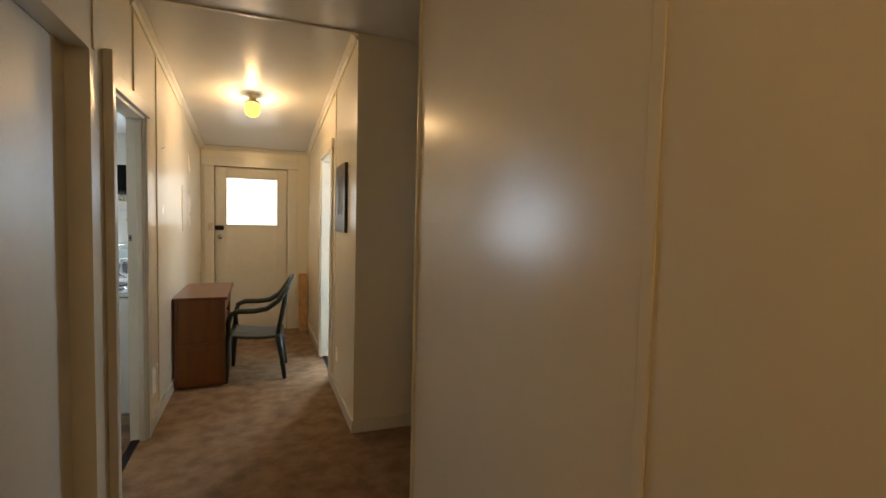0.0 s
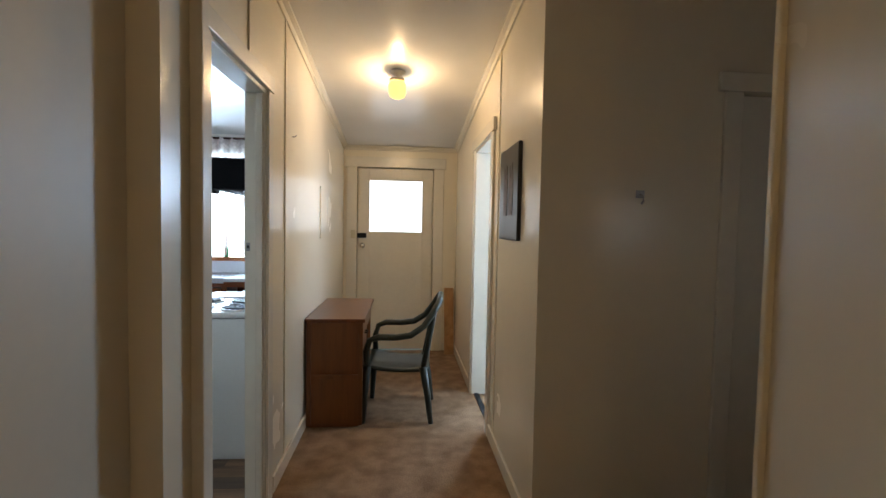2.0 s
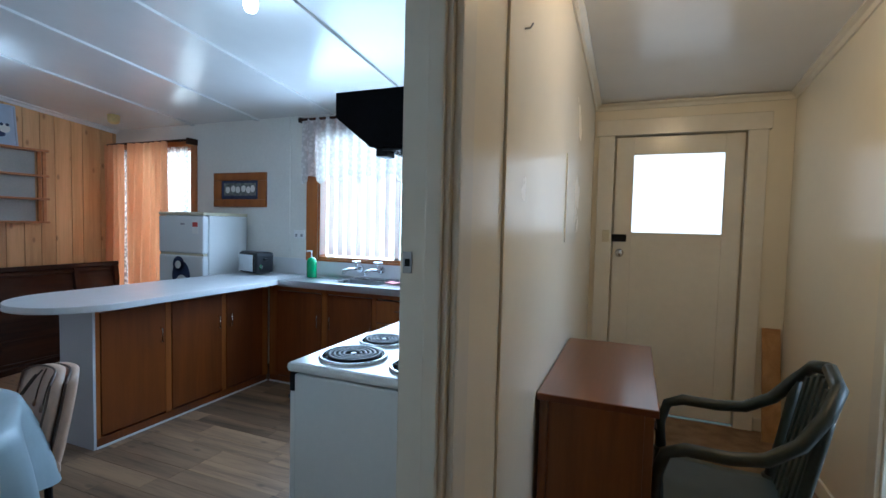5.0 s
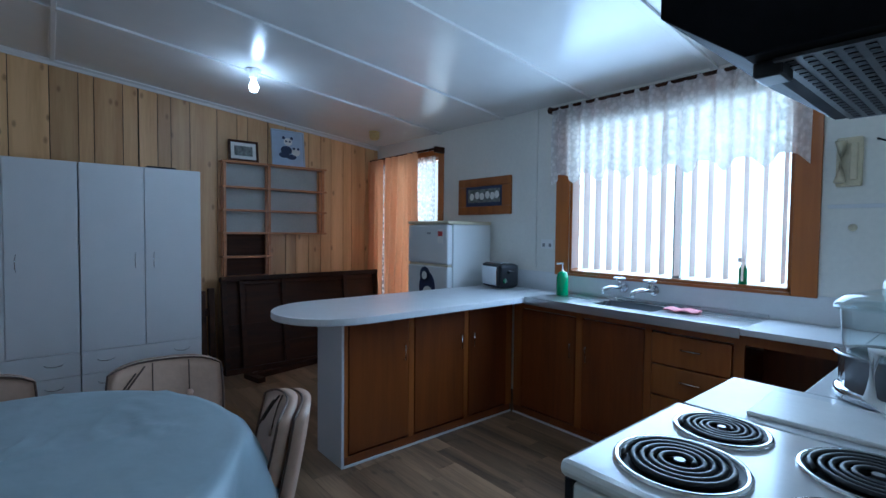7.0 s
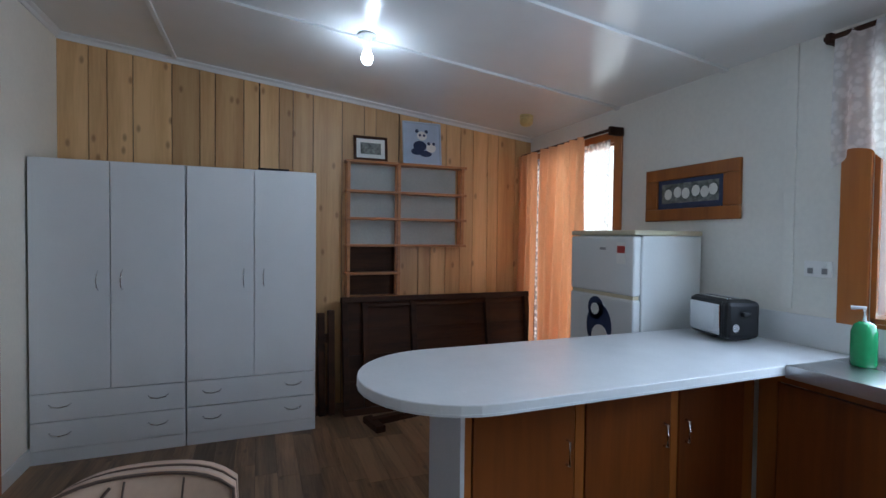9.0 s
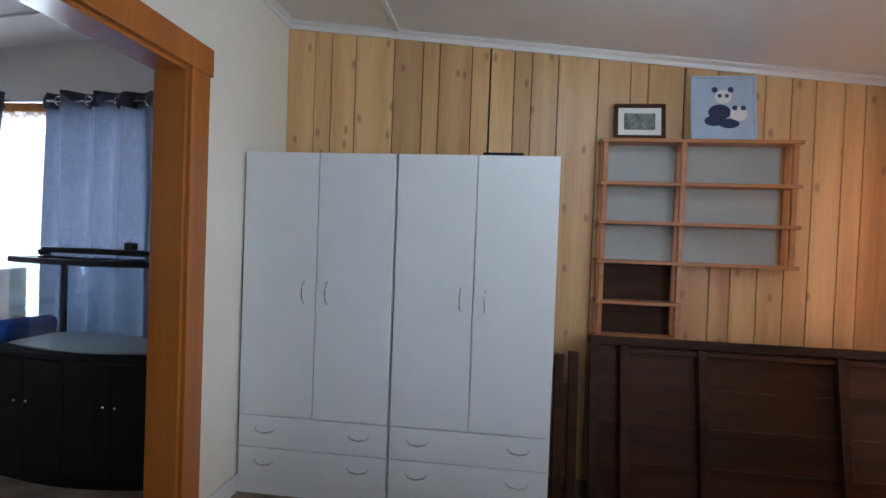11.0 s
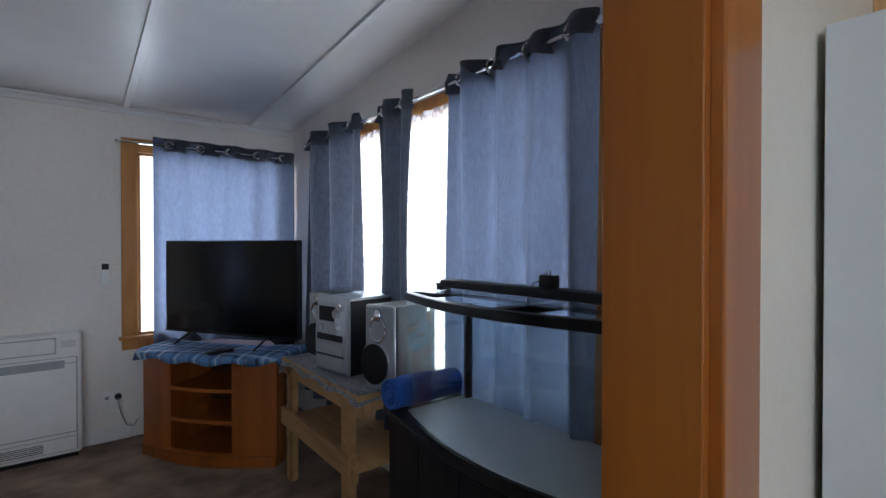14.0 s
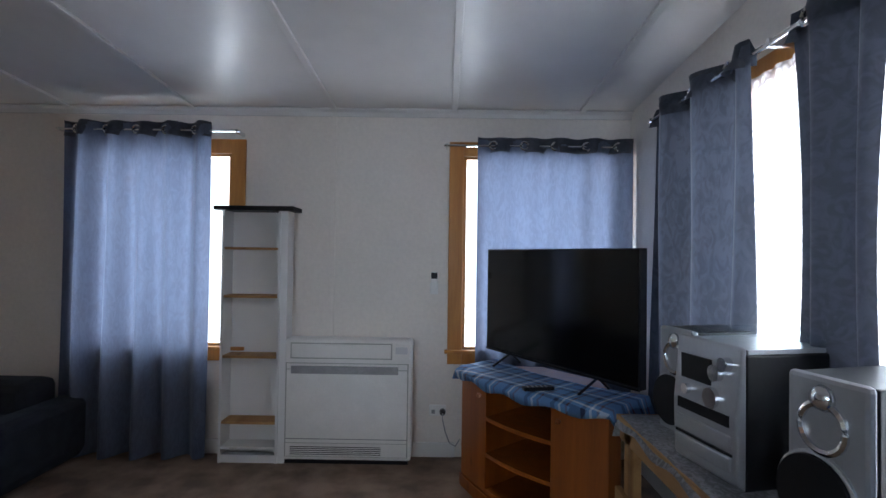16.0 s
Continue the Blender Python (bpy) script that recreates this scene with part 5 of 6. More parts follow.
# wardrobe: two matching units
for k, y0 in enumerate((0.702, 1.520)):
    t = thing("wardrobe", "tall white two-door wardrobe with two drawers", "wardrobe", -5.085, y0, 0, group="matching white wardrobes")
    part("body", box(-0.44, -0.018, 0, 0.813, 0.0, 1.82), M_WARD, t, bevel=0.002)
    for i, (a, b) in enumerate(((0.004, 0.404), (0.409, 0.809))):
        d = part("door", box(-0.016, 0.004, a, b, 0.425, 1.816), M_WARD, t, bevel=0.002)
        hy = (b - 0.06) if i == 0 else (a + 0.06)
        part("handle", tube([(0.004, hy, 1.03), (0.022, hy - 0.004, 1.05), (0.03, hy - 0.006, 1.09), (0.022, hy - 0.004, 1.13), (0.004, hy, 1.15)], 0.0036, 6), M_CHROME, d, "curved metal handle", smooth=True)
    for z in (0.085, 0.255):
        d = part("drawer", box(-0.016, 0.004, 0.004, 0.809, z, z + 0.165), M_WARD, t, bevel=0.002)
        for hy in (0.15, 0.66):
            part("handle", tube([(0.004, hy - 0.055, z + 0.10), (0.02, hy - 0.04, z + 0.09), (0.028, hy, z + 0.085), (0.02, hy + 0.04, z + 0.09), (0.004, hy + 0.055, z + 0.10)], 0.0036, 6), M_CHROME, d, "curved metal handle", smooth=True)
    part("plinth", box(-0.014, -0.006, 0.002, 0.811, 0.0, 0.08), M_WARD, t)
t = thing("dark_folder", "thin black folder lying on the wardrobe", "folder", -5.3, 2.05, 1.82)
part("cover", box(-0.12, 0.21, -0.10, 0.10, 0, 0.012), M_BLACK, t, bevel=0.002)

# shelf on the pine wall
SXB, SXF = KX0, -5.455
t = thing("wall_shelf", "red-brown pine wall shelf with open bays", "shelf", 0, 0, 0)
for z in (1.985, 1.745, 1.525, 1.305):
    part("shelf_board", box(SXB, SXF, 2.60, 3.655, z - 0.012, z + 0.008), M_SHELF, t, bevel=0.003)
for z in (1.075, 0.88):
    part("shelf_board", box(SXB, SXF, 2.60, 3.06, z - 0.012, z + 0.008), M_SHELF, t, bevel=0.003)
for y, z0 in ((2.625, 0.62), (3.045, 0.62), (3.62, 1.305)):
    for x in (SXF - 0.022, SXB + 0.012):
        part("upright", box(x - 0.011, x + 0.011, y - 0.014, y + 0.014, z0, 1.985), M_SHELF, t, bevel=0.003)
part("backing", box(SXB, SXB + 0.006, 2.62, 3.59, 1.31, 1.975), M_BACKB, t, "grey-green painted back panel")
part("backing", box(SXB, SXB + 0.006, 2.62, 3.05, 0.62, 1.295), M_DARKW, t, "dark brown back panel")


def framed(name, label, y0, y1, z0, z1, fw, mf, mi, shapes):
    t = thing(name, label, "picture", SXB + 0.065, (y0 + y1) / 2, z0, 0, ry=-7)
    w, h = (y1 - y0) / 2, z1 - z0
    bm = bmesh.new()
    bx(bm, 0, 0.016, -w, w, 0, fw)
    bx(bm, 0, 0.016, -w, w, h - fw, h)
    bx(bm, 0, 0.016, -w, -w + fw, fw, h - fw)
    bx(bm, 0, 0.016, w - fw, w, fw, h - fw)
    part("frame", bm, mf, t, bevel=0.002)
    part("print", box(0.003, 0.008, -w + fw, w - fw, fw, h - fw), mi, t)
    for (y, z, r, sy, m) in shapes:
        part("printed_shape", disc((0.008, y, z), r, 0.001 + 0.0006 * (r < 0.03), "x", 18, sy), m, t)
    return t


framed("landscape_picture", "small dark-framed grey landscape picture on the shelf", 2.67, 2.95, 1.995, 2.20, 0.022, M_DARKW, M_PAPER, [])
t2 = bpy.data.objects["landscape_picture"]
part("inner_print", box(0.008, 0.010, -0.085, 0.085, 0.055, 0.15), M_SCENE, t2)
framed("blue_picture", "pale blue framed print with dark rounded shapes", 3.085, 3.43, 1.995, 2.365, 0.014, M_PAPERB, M_PAPERB,
       [(0.0, 0.25, 0.045, 0.9, M_PAPER), (-0.045, 0.29, 0.016, 1, M_INK), (0.04, 0.29, 0.016, 1, M_INK), (-0.018, 0.255, 0.011, 1, M_INK), (0.02, 0.255, 0.011, 1, M_INK), (-0.02, 0.16, 0.06, 0.75, M_INK), (0.08, 0.15, 0.045, 0.9, M_PAPER), (0.105, 0.185, 0.014, 1, M_INK), (0.06, 0.185, 0.014, 1, M_INK), (-0.05, 0.11, 0.05, 0.6, M_INK), (0.03, 0.095, 0.055, 0.5, M_INK)])

# dismantled bed base leaning on the wall
t = thing("wooden_bed", "dark-stained wooden bed frame leaning on the wall", "bed frame", -5.25, 2.56, 0.0, 0, ry=-9)
part("board", box(-0.04, -0.02, 0.02, 1.66, 0.04, 0.87), M_DARKW, t)
part("top_rail", box(-0.06, 0.03, 0.0, 1.68, 0.86, 0.905), M_DARKW, t, bevel=0.004)
part("bottom_rail", box(-0.06, 0.03, 0.0, 1.68, 0.0, 0.05), M_DARKW, t, bevel=0.004)
for y in (0.0, 0.16, 0.56, 1.24, 1.63):
    part("cross_bar", box(-0.02, 0.025, y, y + 0.045, 0.05, 0.86), M_DARKW, t, bevel=0.003)
part("long_slat", box(-0.02, 0.012, 0.2, 1.60, 0.82, 0.85), M_DARKW, t, bevel=0.003)
for z in (0.22, 0.42, 0.62):
    part("long_slat", box(-0.02, -0.008, 0.05, 1.63, z, z + 0.03), M_DARKW, t)
t = thing("bed_rail", "dark wooden bed rail lying on the floor", "bed part", -5.02, 2.72, 0.0, 12)
part("rail", box(-0.03, 0.03, 0.0, 1.5, 0.0, 0.05), M_DARKW, t, bevel=0.004)
part("foot", box(-0.08, 0.16, -0.03, 0.04, 0.0, 0.045), M_DARKW, t, bevel=0.004)
t = thing("folded_table_legs", "dark folded wooden frame beside the wardrobe", "frame", -5.33, 2.38, 0.0, 0, ry=-5)
for y in (0.0, 0.075):
    part("post", box(-0.03, 0.03, y, y + 0.05, 0.0, 0.78 + 0.02 * (y > 0)), M_DARKW, t, bevel=0.004)
part("crosspiece", box(-0.015, 0.015, 0.05, 0.075, 0.55, 0.62), M_DARKW, t)

# dining table with a cloth
TC = (-2.30, 1.20)
t = thing("dining_table", "round dining table under a pale blue cloth", "table", TC[0], TC[1], 0)
part("tabletop", lathe([(0.57, 0.71), (0.585, 0.72), (0.585, 0.738), (0.57, 0.742)], 40), M_DESK, t)
for a in (45, 135, 225, 315):
    part("leg", tube([(0.35 * math.cos(radians(a)), 0.35 * math.sin(radians(a)), 0.71), (0.42 * math.cos(radians(a)), 0.42 * math.sin(radians(a)), 0.0)], 0.022), M_GREYM, t)
bm = bmesh.new()
seg = 144
rings = []
for (r, z, k) in [(0.0195 * q, 0.752, 0) for q in range(31)] + [ (0.60, 0.738, 0.2), (0.605, 0.69, 0.5), (0.61, 0.60, 1), (0.615, 0.50, 1.4), (0.62, 0.42, 1.6)]:
    row = []
    for i in range(seg):
        a = 2 * math.pi * i / seg
        w = 0.022 * k * math.sin(9 * a + 0.6) + 0.012 * k * math.sin(17 * a)
        c = 0.07 * k * max(0, math.cos(4 * (a - radians(80)))) ** 6
        px, py = r * math.cos(a), r * math.sin(a)
        crease = max(0, 1 - abs(noise.noise(Vector((px * 5 + 2 * py, py * 8 - px, 1)))) / 0.10) * max(0, noise.noise(Vector((px * 4, py * 4, 9))) + 0.15)
        zz = z + (0.016 * crease if k == 0 else 0)
        row.append(bm.verts.new(((r + w + c) * math.cos(a), (r + w + c) * math.sin(a), zz - 0.25 * c * k)))
    rings.append(row)
for a, b in zip(rings, rings[1:]):
    for i in range(seg):
        bm.faces.new((a[i], a[(i + 1) % seg], b[(i + 1) % seg], b[i]))
bmesh.ops.remove_doubles(bm, verts=bm.verts, dist=1e-5)
t = thing("tablecloth", "pale blue creased cloth hanging over the round table", "tablecloth", TC[0], TC[1], 0)
part("cloth", bm, M_TCLOTH, t, smooth=True)


def dining_chair(x, y, rz):
    """A vinyl chair whose seat faces +x before turning."""
    t = thing("dining_chair", "beige buttoned vinyl dining chair with brown piping", "chair", x, y, 0, rz, group="chairs round the table")
    part("seat", box(-0.02, 0.40, -0.20, 0.20, 0.40, 0.47), M_VINYLB, t, bevel=0.025)
    for (lx, ly) in ((0.02, -0.17), (0.02, 0.17), (0.37, -0.17), (0.37, 0.17)):
        part("leg", tube([(lx, ly, 0.41), (lx * 1.05 - 0.01, ly * 1.1, 0.0)], [0.014, 0.010]), M_BLACKM, t)

    def shell(off, thick, h0, h1, w):
        bm = bmesh.new()
        n, k = 12, 8
        outer = []
        for s in (0, 1):
            gridv = []
            for i in range(n + 1):
                u = -1 + 2 * i / n
                col = []
                for j in range(k + 1):
                    v = j / k
                    ww = w * (0.86 + 0.14 * math.sin(math.pi * min(1, v * 0.62 + 0.1)))
                    top = h1 - 0.03 * abs(u) ** 4
                    puff = (0.018 if s else 0.006) * (1 - u ** 4) * (1 - (2 * v - 1) ** 4)
                    px = off - 0.07 * v + 0.05 * u * u + (thick + puff if s else -puff)
                    col.append(bm.verts.new((px, u * ww, h0 + (top - h0) * v)))
                gridv.append(col)
            for i in range(n):
                for j in range(k):
                    bm.faces.new((gridv[i][j], gridv[i + 1][j], gridv[i + 1][j + 1], gridv[i][j + 1]))
            edge = [gridv[i][0] for i in range(n + 1)] + [gridv[n][j] for j in range(1, k + 1)] + [gridv[i][k] for i in range(n - 1, -1, -1)] + [gridv[0][j] for j in range(k - 1, 0, -1)]
            outer.append(edge)
        for i in range(len(outer[0])):
            j = (i + 1) % len(outer[0])
            bm.faces.new((outer[0][i], outer[0][j], outer[1][j], outer[1][i]))
        return bm, [v.co.copy() for v in outer[1]]
    bm, e = shell(0.0, 0.03, 0.44, 0.80, 0.205)
    b = part("backrest", bm, M_VINYLB, t, smooth=True)
    part("piping", tube([p + Vector((0.004, 0, 0)) for p in e], 0.004, 6, closed=True), M_PIPING, b, "dark brown piping")
    bm, e = shell(-0.045, 0.03, 0.40, 0.795, 0.20)
    b2 = part("back_shell", bm, M_VINYLB, t, smooth=True)
    part("piping", tube(e, 0.004, 6, closed=True), M_PIPING, b2, "dark brown piping")
    def face(y, z):
        v, u = (z - 0.44) / 0.36, y / 0.205
        return (-0.07 * v + 0.05 * u * u + 0.032 + 0.018 * (1 - u ** 4) * (1 - (2 * v - 1) ** 4), y, z)
    for yy in (-0.05, 0.08):
        part("button", lathe([(0.015, 0), (0.013, 0.006), (0.005, 0.010)], 14), M_VINYLB, b, smooth=True).matrix_local = Matrix.Translation(face(yy, 0.66)) @ pose(0, 0, 0, 0, 80, 0)
        part("tuft_seam", tube([face(yy, 0.67 + 0.02 * i) for i in range(7)], 0.0025, 6), M_PIPING, b)
    for y0 in (-0.185, -0.155):
        part("stripe", tube([face(y0 + 0.013 * i, 0.66 + 0.017 * i + (0.02 if y0 > -0.17 else 0)) for i in range(7)], 0.0035, 6), M_PIPING, b, "brown vinyl stripe")
    return t


dining_chair(-2.92, 1.71, -8)
dining_chair(-3.02, 1.10, 2)
dining_chair(-2.31, 1.93, -102).scale = (1.0, 0.75, 0.965)


# ---- living room things ----
def rings_on(parent, pts, ax, m=M_CHROME):
    for p in pts:
        part("eyelet", ring(p, 0.026, 0.007, ax), m, parent, "silver eyelet ring")


def eyelet_curtain(label, p0, p1, ztop, zbot, folds, amp, m, axis, seed, narrow=0.0, group="grey eyelet curtains"):
    t = thing("eyelet_curtain", label, "curtain", 0, 0, 0, group=group)
    part("fabric", sheet(p0, p1, ztop, zbot, folds, amp, nv=18, seed=seed, narrow=narrow), m, t, smooth=True)
    b = sheet(p0, p1, ztop + 0.002, ztop - 0.10, folds, amp * 1.02, nv=2, seed=seed, gather=1.0)
    for v in b.verts:
        if axis == "x":
            v.co.x += 0.004
        else:
            v.co.y += 0.004
    part("heading", b, M_CURTD, t, "dark heading band", smooth=True)
    pts = []
    for k in range(folds):
        u = (k + 0.5) / folds
        x, y = p0[0] + (p1[0] - p0[0]) * u, p0[1] + (p1[1] - p0[1]) * u
        pts.append((x + (0.012 if axis == "x" else 0), y + (0.012 if axis == "y" else 0), ztop - 0.055))
    rings_on(t, pts, axis)
    return t


CX = LX0 + 0.13
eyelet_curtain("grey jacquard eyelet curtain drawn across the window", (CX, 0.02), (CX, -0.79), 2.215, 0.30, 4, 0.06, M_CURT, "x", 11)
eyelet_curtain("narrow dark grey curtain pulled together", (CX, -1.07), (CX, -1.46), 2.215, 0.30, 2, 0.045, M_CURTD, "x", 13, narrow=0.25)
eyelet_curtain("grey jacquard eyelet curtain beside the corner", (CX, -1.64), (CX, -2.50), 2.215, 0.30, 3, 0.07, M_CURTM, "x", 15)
t = thing("curtain_rod", "slim silver curtain rod over the wide window", "curtain rod", 0, 0, 0)
part("rod", tube([(CX, 0.06, 2.16), (CX, -2.55, 2.16)], 0.010), M_CHROME, t)
for y in (0.04, -1.55, -2.53):
    part("bracket", box(LX0, CX + 0.01, y - 0.008, y + 0.008, 2.145, 2.175), M_CHROME, t)
t = thing("net_curtain", "white net curtain across the wide window", "curtain", 0, 0, 0)
part("net", sheet((LX0 + 0.04, -0.1), (LX0 + 0.04, -2.4), 2.12, 0.66, 26, 0.012, nv=8, seed=21), M_NET, t, smooth=True)
SYC = LY0 + 0.075
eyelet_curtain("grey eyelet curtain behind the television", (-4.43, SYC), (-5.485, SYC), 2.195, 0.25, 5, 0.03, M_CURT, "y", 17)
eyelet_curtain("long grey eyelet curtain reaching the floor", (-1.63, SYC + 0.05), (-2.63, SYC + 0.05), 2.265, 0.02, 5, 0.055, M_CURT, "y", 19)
for x0, x1 in ((-4.20, -5.46), (-1.58, -2.82)):
    t = thing("curtain_rod", "slim silver curtain rod over the window", "curtain rod", 0, 0, 0)
    zz = 2.14 if x0 < -3 else 2.21
    yy = SYC if x0 < -3 else SYC + 0.05
    part("rod", tube([(x0, yy, zz), (x1, yy, zz)], 0.008), M_CHROME, t)
    for x in (x0 - 0.02, x1 + 0.02):
        part("bracket", box(x - 0.006, x + 0.006, LY0, yy + 0.008, zz - 0.012, zz + 0.012), M_CHROME, t)

# heat pump
t = thing("floor_heat_pump", "white floor-standing heat pump with louvres", "heat pump", -4.008, LY0, 0)
part("body", box(0.0, 0.86, 0.0, 0.145, 0.02, 0.82), M_WHITEP, t, bevel=0.02)
part("front_panel", box(0.03, 0.83, 0.145, 0.155, 0.14, 0.62), M_WHITEP, t, bevel=0.006)
part("intake_slot", box(0.09, 0.80, 0.146, 0.157, 0.595, 0.645), M_GREYM, t, "grey intake louvre")
part("top_flap", box(0.14, 0.80, 0.143, 0.153, 0.70, 0.79), M_WHITEP, t, bevel=0.004)
part("display", box(0.03, 0.11, 0.144, 0.149, 0.73, 0.775), M_LAMG, t)
part("outlet_slot", box(0.20, 0.80, 0.146, 0.152, 0.055, 0.115), M_BLACK, t, "dark outlet louvre")
for i in range(5):
    part("louvre", box(0.20, 0.80, 0.150, 0.158, 0.058 + i * 0.012, 0.063 + i * 0.012), M_WHITEP, t)
part("seam", box(0.03, 0.83, 0.1555, 0.1565, 0.165, 0.170), M_GREYM, t)
# the gap plates are coloured grey to give the panels shadowed outlines
part("panel_gap", box(0.022, 0.838, 0.1445, 0.1465, 0.045, 0.665), M_BACKB, t, "gap round the front panel, its shade in the grey")
part("lower_panel", box(0.03, 0.83, 0.145, 0.1505, 0.05, 0.135), M_WHITEP, t)
part("upper_panel", box(0.03, 0.83, 0.145, 0.1495, 0.625, 0.66), M_WHITEP, t)
part("flap_gap", box(0.132, 0.808, 0.1425, 0.1458, 0.692, 0.798), M_BACKB, t, "gap round the top flap, its shade in the grey")
part("foot", box(0.02, 0.84, 0.01, 0.14, 0.0, 0.022), M_BLACK, t)

# narrow shelf tower
t = thing("shelf_tower", "narrow white shelf tower with a dark top", "shelf", -3.125, LY0, 0)
part("side_panel", box(0.0, 0.016, 0.02, 0.16, 0, 1.67), M_WARD, t)
part("side_panel", box(0.375, 0.391, 0.02, 0.16, 0, 1.67), M_WARD, t)
part("side_lining", box(-0.045, 0.0, 0.03, 0.15, 0, 1.67), M_WARD, t)
part("back_panel", box(0.016, 0.375, 0.02, 0.026, 0, 1.67), M_WARD, t)
for z in (0.09, 0.255, 0.69, 1.09, 1.41):
    part("shelf_board", box(0.016, 0.375, 0.026, 0.155, z, z + 0.016), M_STOOL if z > 0.1 else M_WARD, t)
part("top_board", box(-0.09, 0.44, 0.0, 0.19, 1.67, 1.70), M_BLACKM, t, "dark grey top board", 0.003)
part("plinth", box(0.016, 0.375, 0.10, 0.15, 0.0, 0.05), M_WARD, t)

# remote holder, outlet with lead
t = thing("remote_holder", "white wall holder with a small remote control", "remote", -4.145, LY0, 1.20)
part("holder", box(-0.028, 0.028, 0, 0.02, -0.08, 0.0), M_WHITEP, t, bevel=0.004)
part("remote", box(-0.022, 0.022, 0.004, 0.022, -0.05, 0.075), M_WHITEP, t, bevel=0.004)
part("display", box(-0.021, 0.021, 0.0215, 0.024, 0.028, 0.070), M_BLACK, t)
outlet(-4.18, LY0, 0.32, 180)
t = thing("power_lead", "black plug with a hanging grey lead", "cable", -4.215, LY0 + 0.012, 0.315)
part("plug", lathe([(0.022, 0), (0.02, 0.03), (0.01, 0.04)], 14), M_BLACK, t, smooth=True).matrix_local = pose(0, 0, 0, -90, 0, 0)
part("lead", tube([(0, 0.04, 0), (0, 0.05, -0.04), (-0.02, 0.03, -0.13), (-0.05, 0.02, -0.21), (-0.09, 0.02, -0.23), (-0.12, 0.02, -0.18)], 0.004, 6), M_GREYM, t, smooth=True)

# corner television unit: local x along the front, y towards the corner
ang = math.degrees(math.atan2(-2.02 + 2.80, -4.98 + 4.32))
t = thing("tv_unit", "orange pine corner television unit with open shelves", "tv unit", -4.325, -2.80, 0, ang)
W = 1.03


def bow(y_in, steps=14, w0=0.0, w1=W, swell=0.10):
    return [(w0 + (w1 - w0) * k / steps, swell * math.sin(math.pi * (w0 + (w1 - w0) * k / steps) / W)) for k in range(steps + 1)]


sgn = -1


def unit_slab(w0, w1, z0, z1, back=0.42, extra=0.0):
    fr = [(x, sgn * (y + extra)) for x, y in bow(0, 14, w0, w1)]
    cut = 0.30
    pts = fr + [(w1 - max(0, cut - (W - w1)) * 0 , 0.10), (w1 - 0.30 if w1 > W - 0.1 else w1, back), (w0 + 0.30 if w0 < 0.1 else w0, back), (w0, 0.10)]
    return prism(pts, "z", z0, z1)


part("plinth", unit_slab(0.02, W - 0.02, 0.0, 0.07, extra=0.015), M_TVW, t, bevel=0.003)
part("top_board", unit_slab(0.0, W, 0.665, 0.70, extra=0.02), M_TVW, t, bevel=0.005)
for w0, w1 in ((0.02, 0.30), (0.74, 1.01)):
    part("cupboard", unit_slab(w0, w1, 0.07, 0.665), M_TVW, t, bevel=0.003)
part("back_panel", box(0.30, 0.74, 0.30, 0.32, 0.07, 0.665), M_DARKW, t)
for z in (0.07, 0.27, 0.47):
    part("shelf_board", unit_slab(0.30, 0.74, z, z + 0.022, back=0.30), M_TVW, t)
for x in (0.25, 0.79):
    part("knob", lathe([(0.008, 0), (0.014, 0.012), (0.012, 0.022)], 12), M_TVW, t, smooth=True).matrix_local = pose(x, -0.075, 0.60, 90, 0, 0)
t = thing("plaid_cloth", "blue plaid cloth spread over the television unit", "cloth", -4.325, -2.80, 0.701, ang)
W0 = W
bm = bmesh.new()
nx, ny = 40, 14
g = []
for i in range(nx + 1):
    x = -0.03 + (W + 0.06) * i / nx
    f = 0.10 * math.sin(math.pi * min(max(x / W, 0), 1)) + 0.045
    col = []
    for j in range(ny + 1):
        v = j / ny
        y = -f + 0.36 * v
        zz = 0.006 + 0.004 * noise.noise(Vector((x * 7, y * 7, 0)))
        if j == 0:
            y, zz = -f + 0.012, -0.045 - 0.012 * math.sin(x * 23)
        if j == 1:
            y, zz = -f + 0.005, -0.012
        if i in (0, nx):
            zz = min(zz, -0.06 - 0.02 * math.sin(9 * v))
        col.append(bm.verts.new((x, y, zz)))
    g.append(col)
for i in range(nx):
    for j in range(ny):
        bm.faces.new((g[i][j], g[i + 1][j], g[i + 1][j + 1], g[i][j + 1]))
ob = part("cloth", bm, M_PLAID, t, smooth=True)
md = ob.modifiers.new("solid", "SOLIDIFY")
md.thickness, md.offset = 0.004, 1

# television
tang = math.degrees(math.atan2(-2.037 + 3.02, -5.118 + 4.506))
t = thing("television", "large flat black television switched off", "television", -4.506, -3.02, 0.712, tang)
part("bezel", box(0.0, 1.158, -0.005, 0.045, 0.068, 0.722), M_BLACK, t, bevel=0.004)
part("screen", box(0.008, 1.150, -0.008, -0.004, 0.085, 0.714), M_SCREEN, t, "glossy dark screen")
part("lower_trim", box(0.0, 1.158, -0.009, -0.003, 0.066, 0.078), M_BLACK, t)
for x in (0.22, 0.90):
    part("foot", tube([(x, -0.12, 0.004), (x, 0.02, 0.07), (x, 0.10, 0.004)], 0.007), M_BLACK, t)
t = thing("remote_control", "black remote control on the plaid cloth", "remote", -4.70, -2.28, 0.712, 100)
part("body", box(-0.022, 0.022, -0.08, 0.08, 0.0, 0.018), M_BLACK, t, bevel=0.004)
for i in range(5):
    part("button_row", box(-0.014, 0.014, -0.06 + i * 0.024, -0.05 + i * 0.024, 0.018, 0.02), M_GREYM, t)

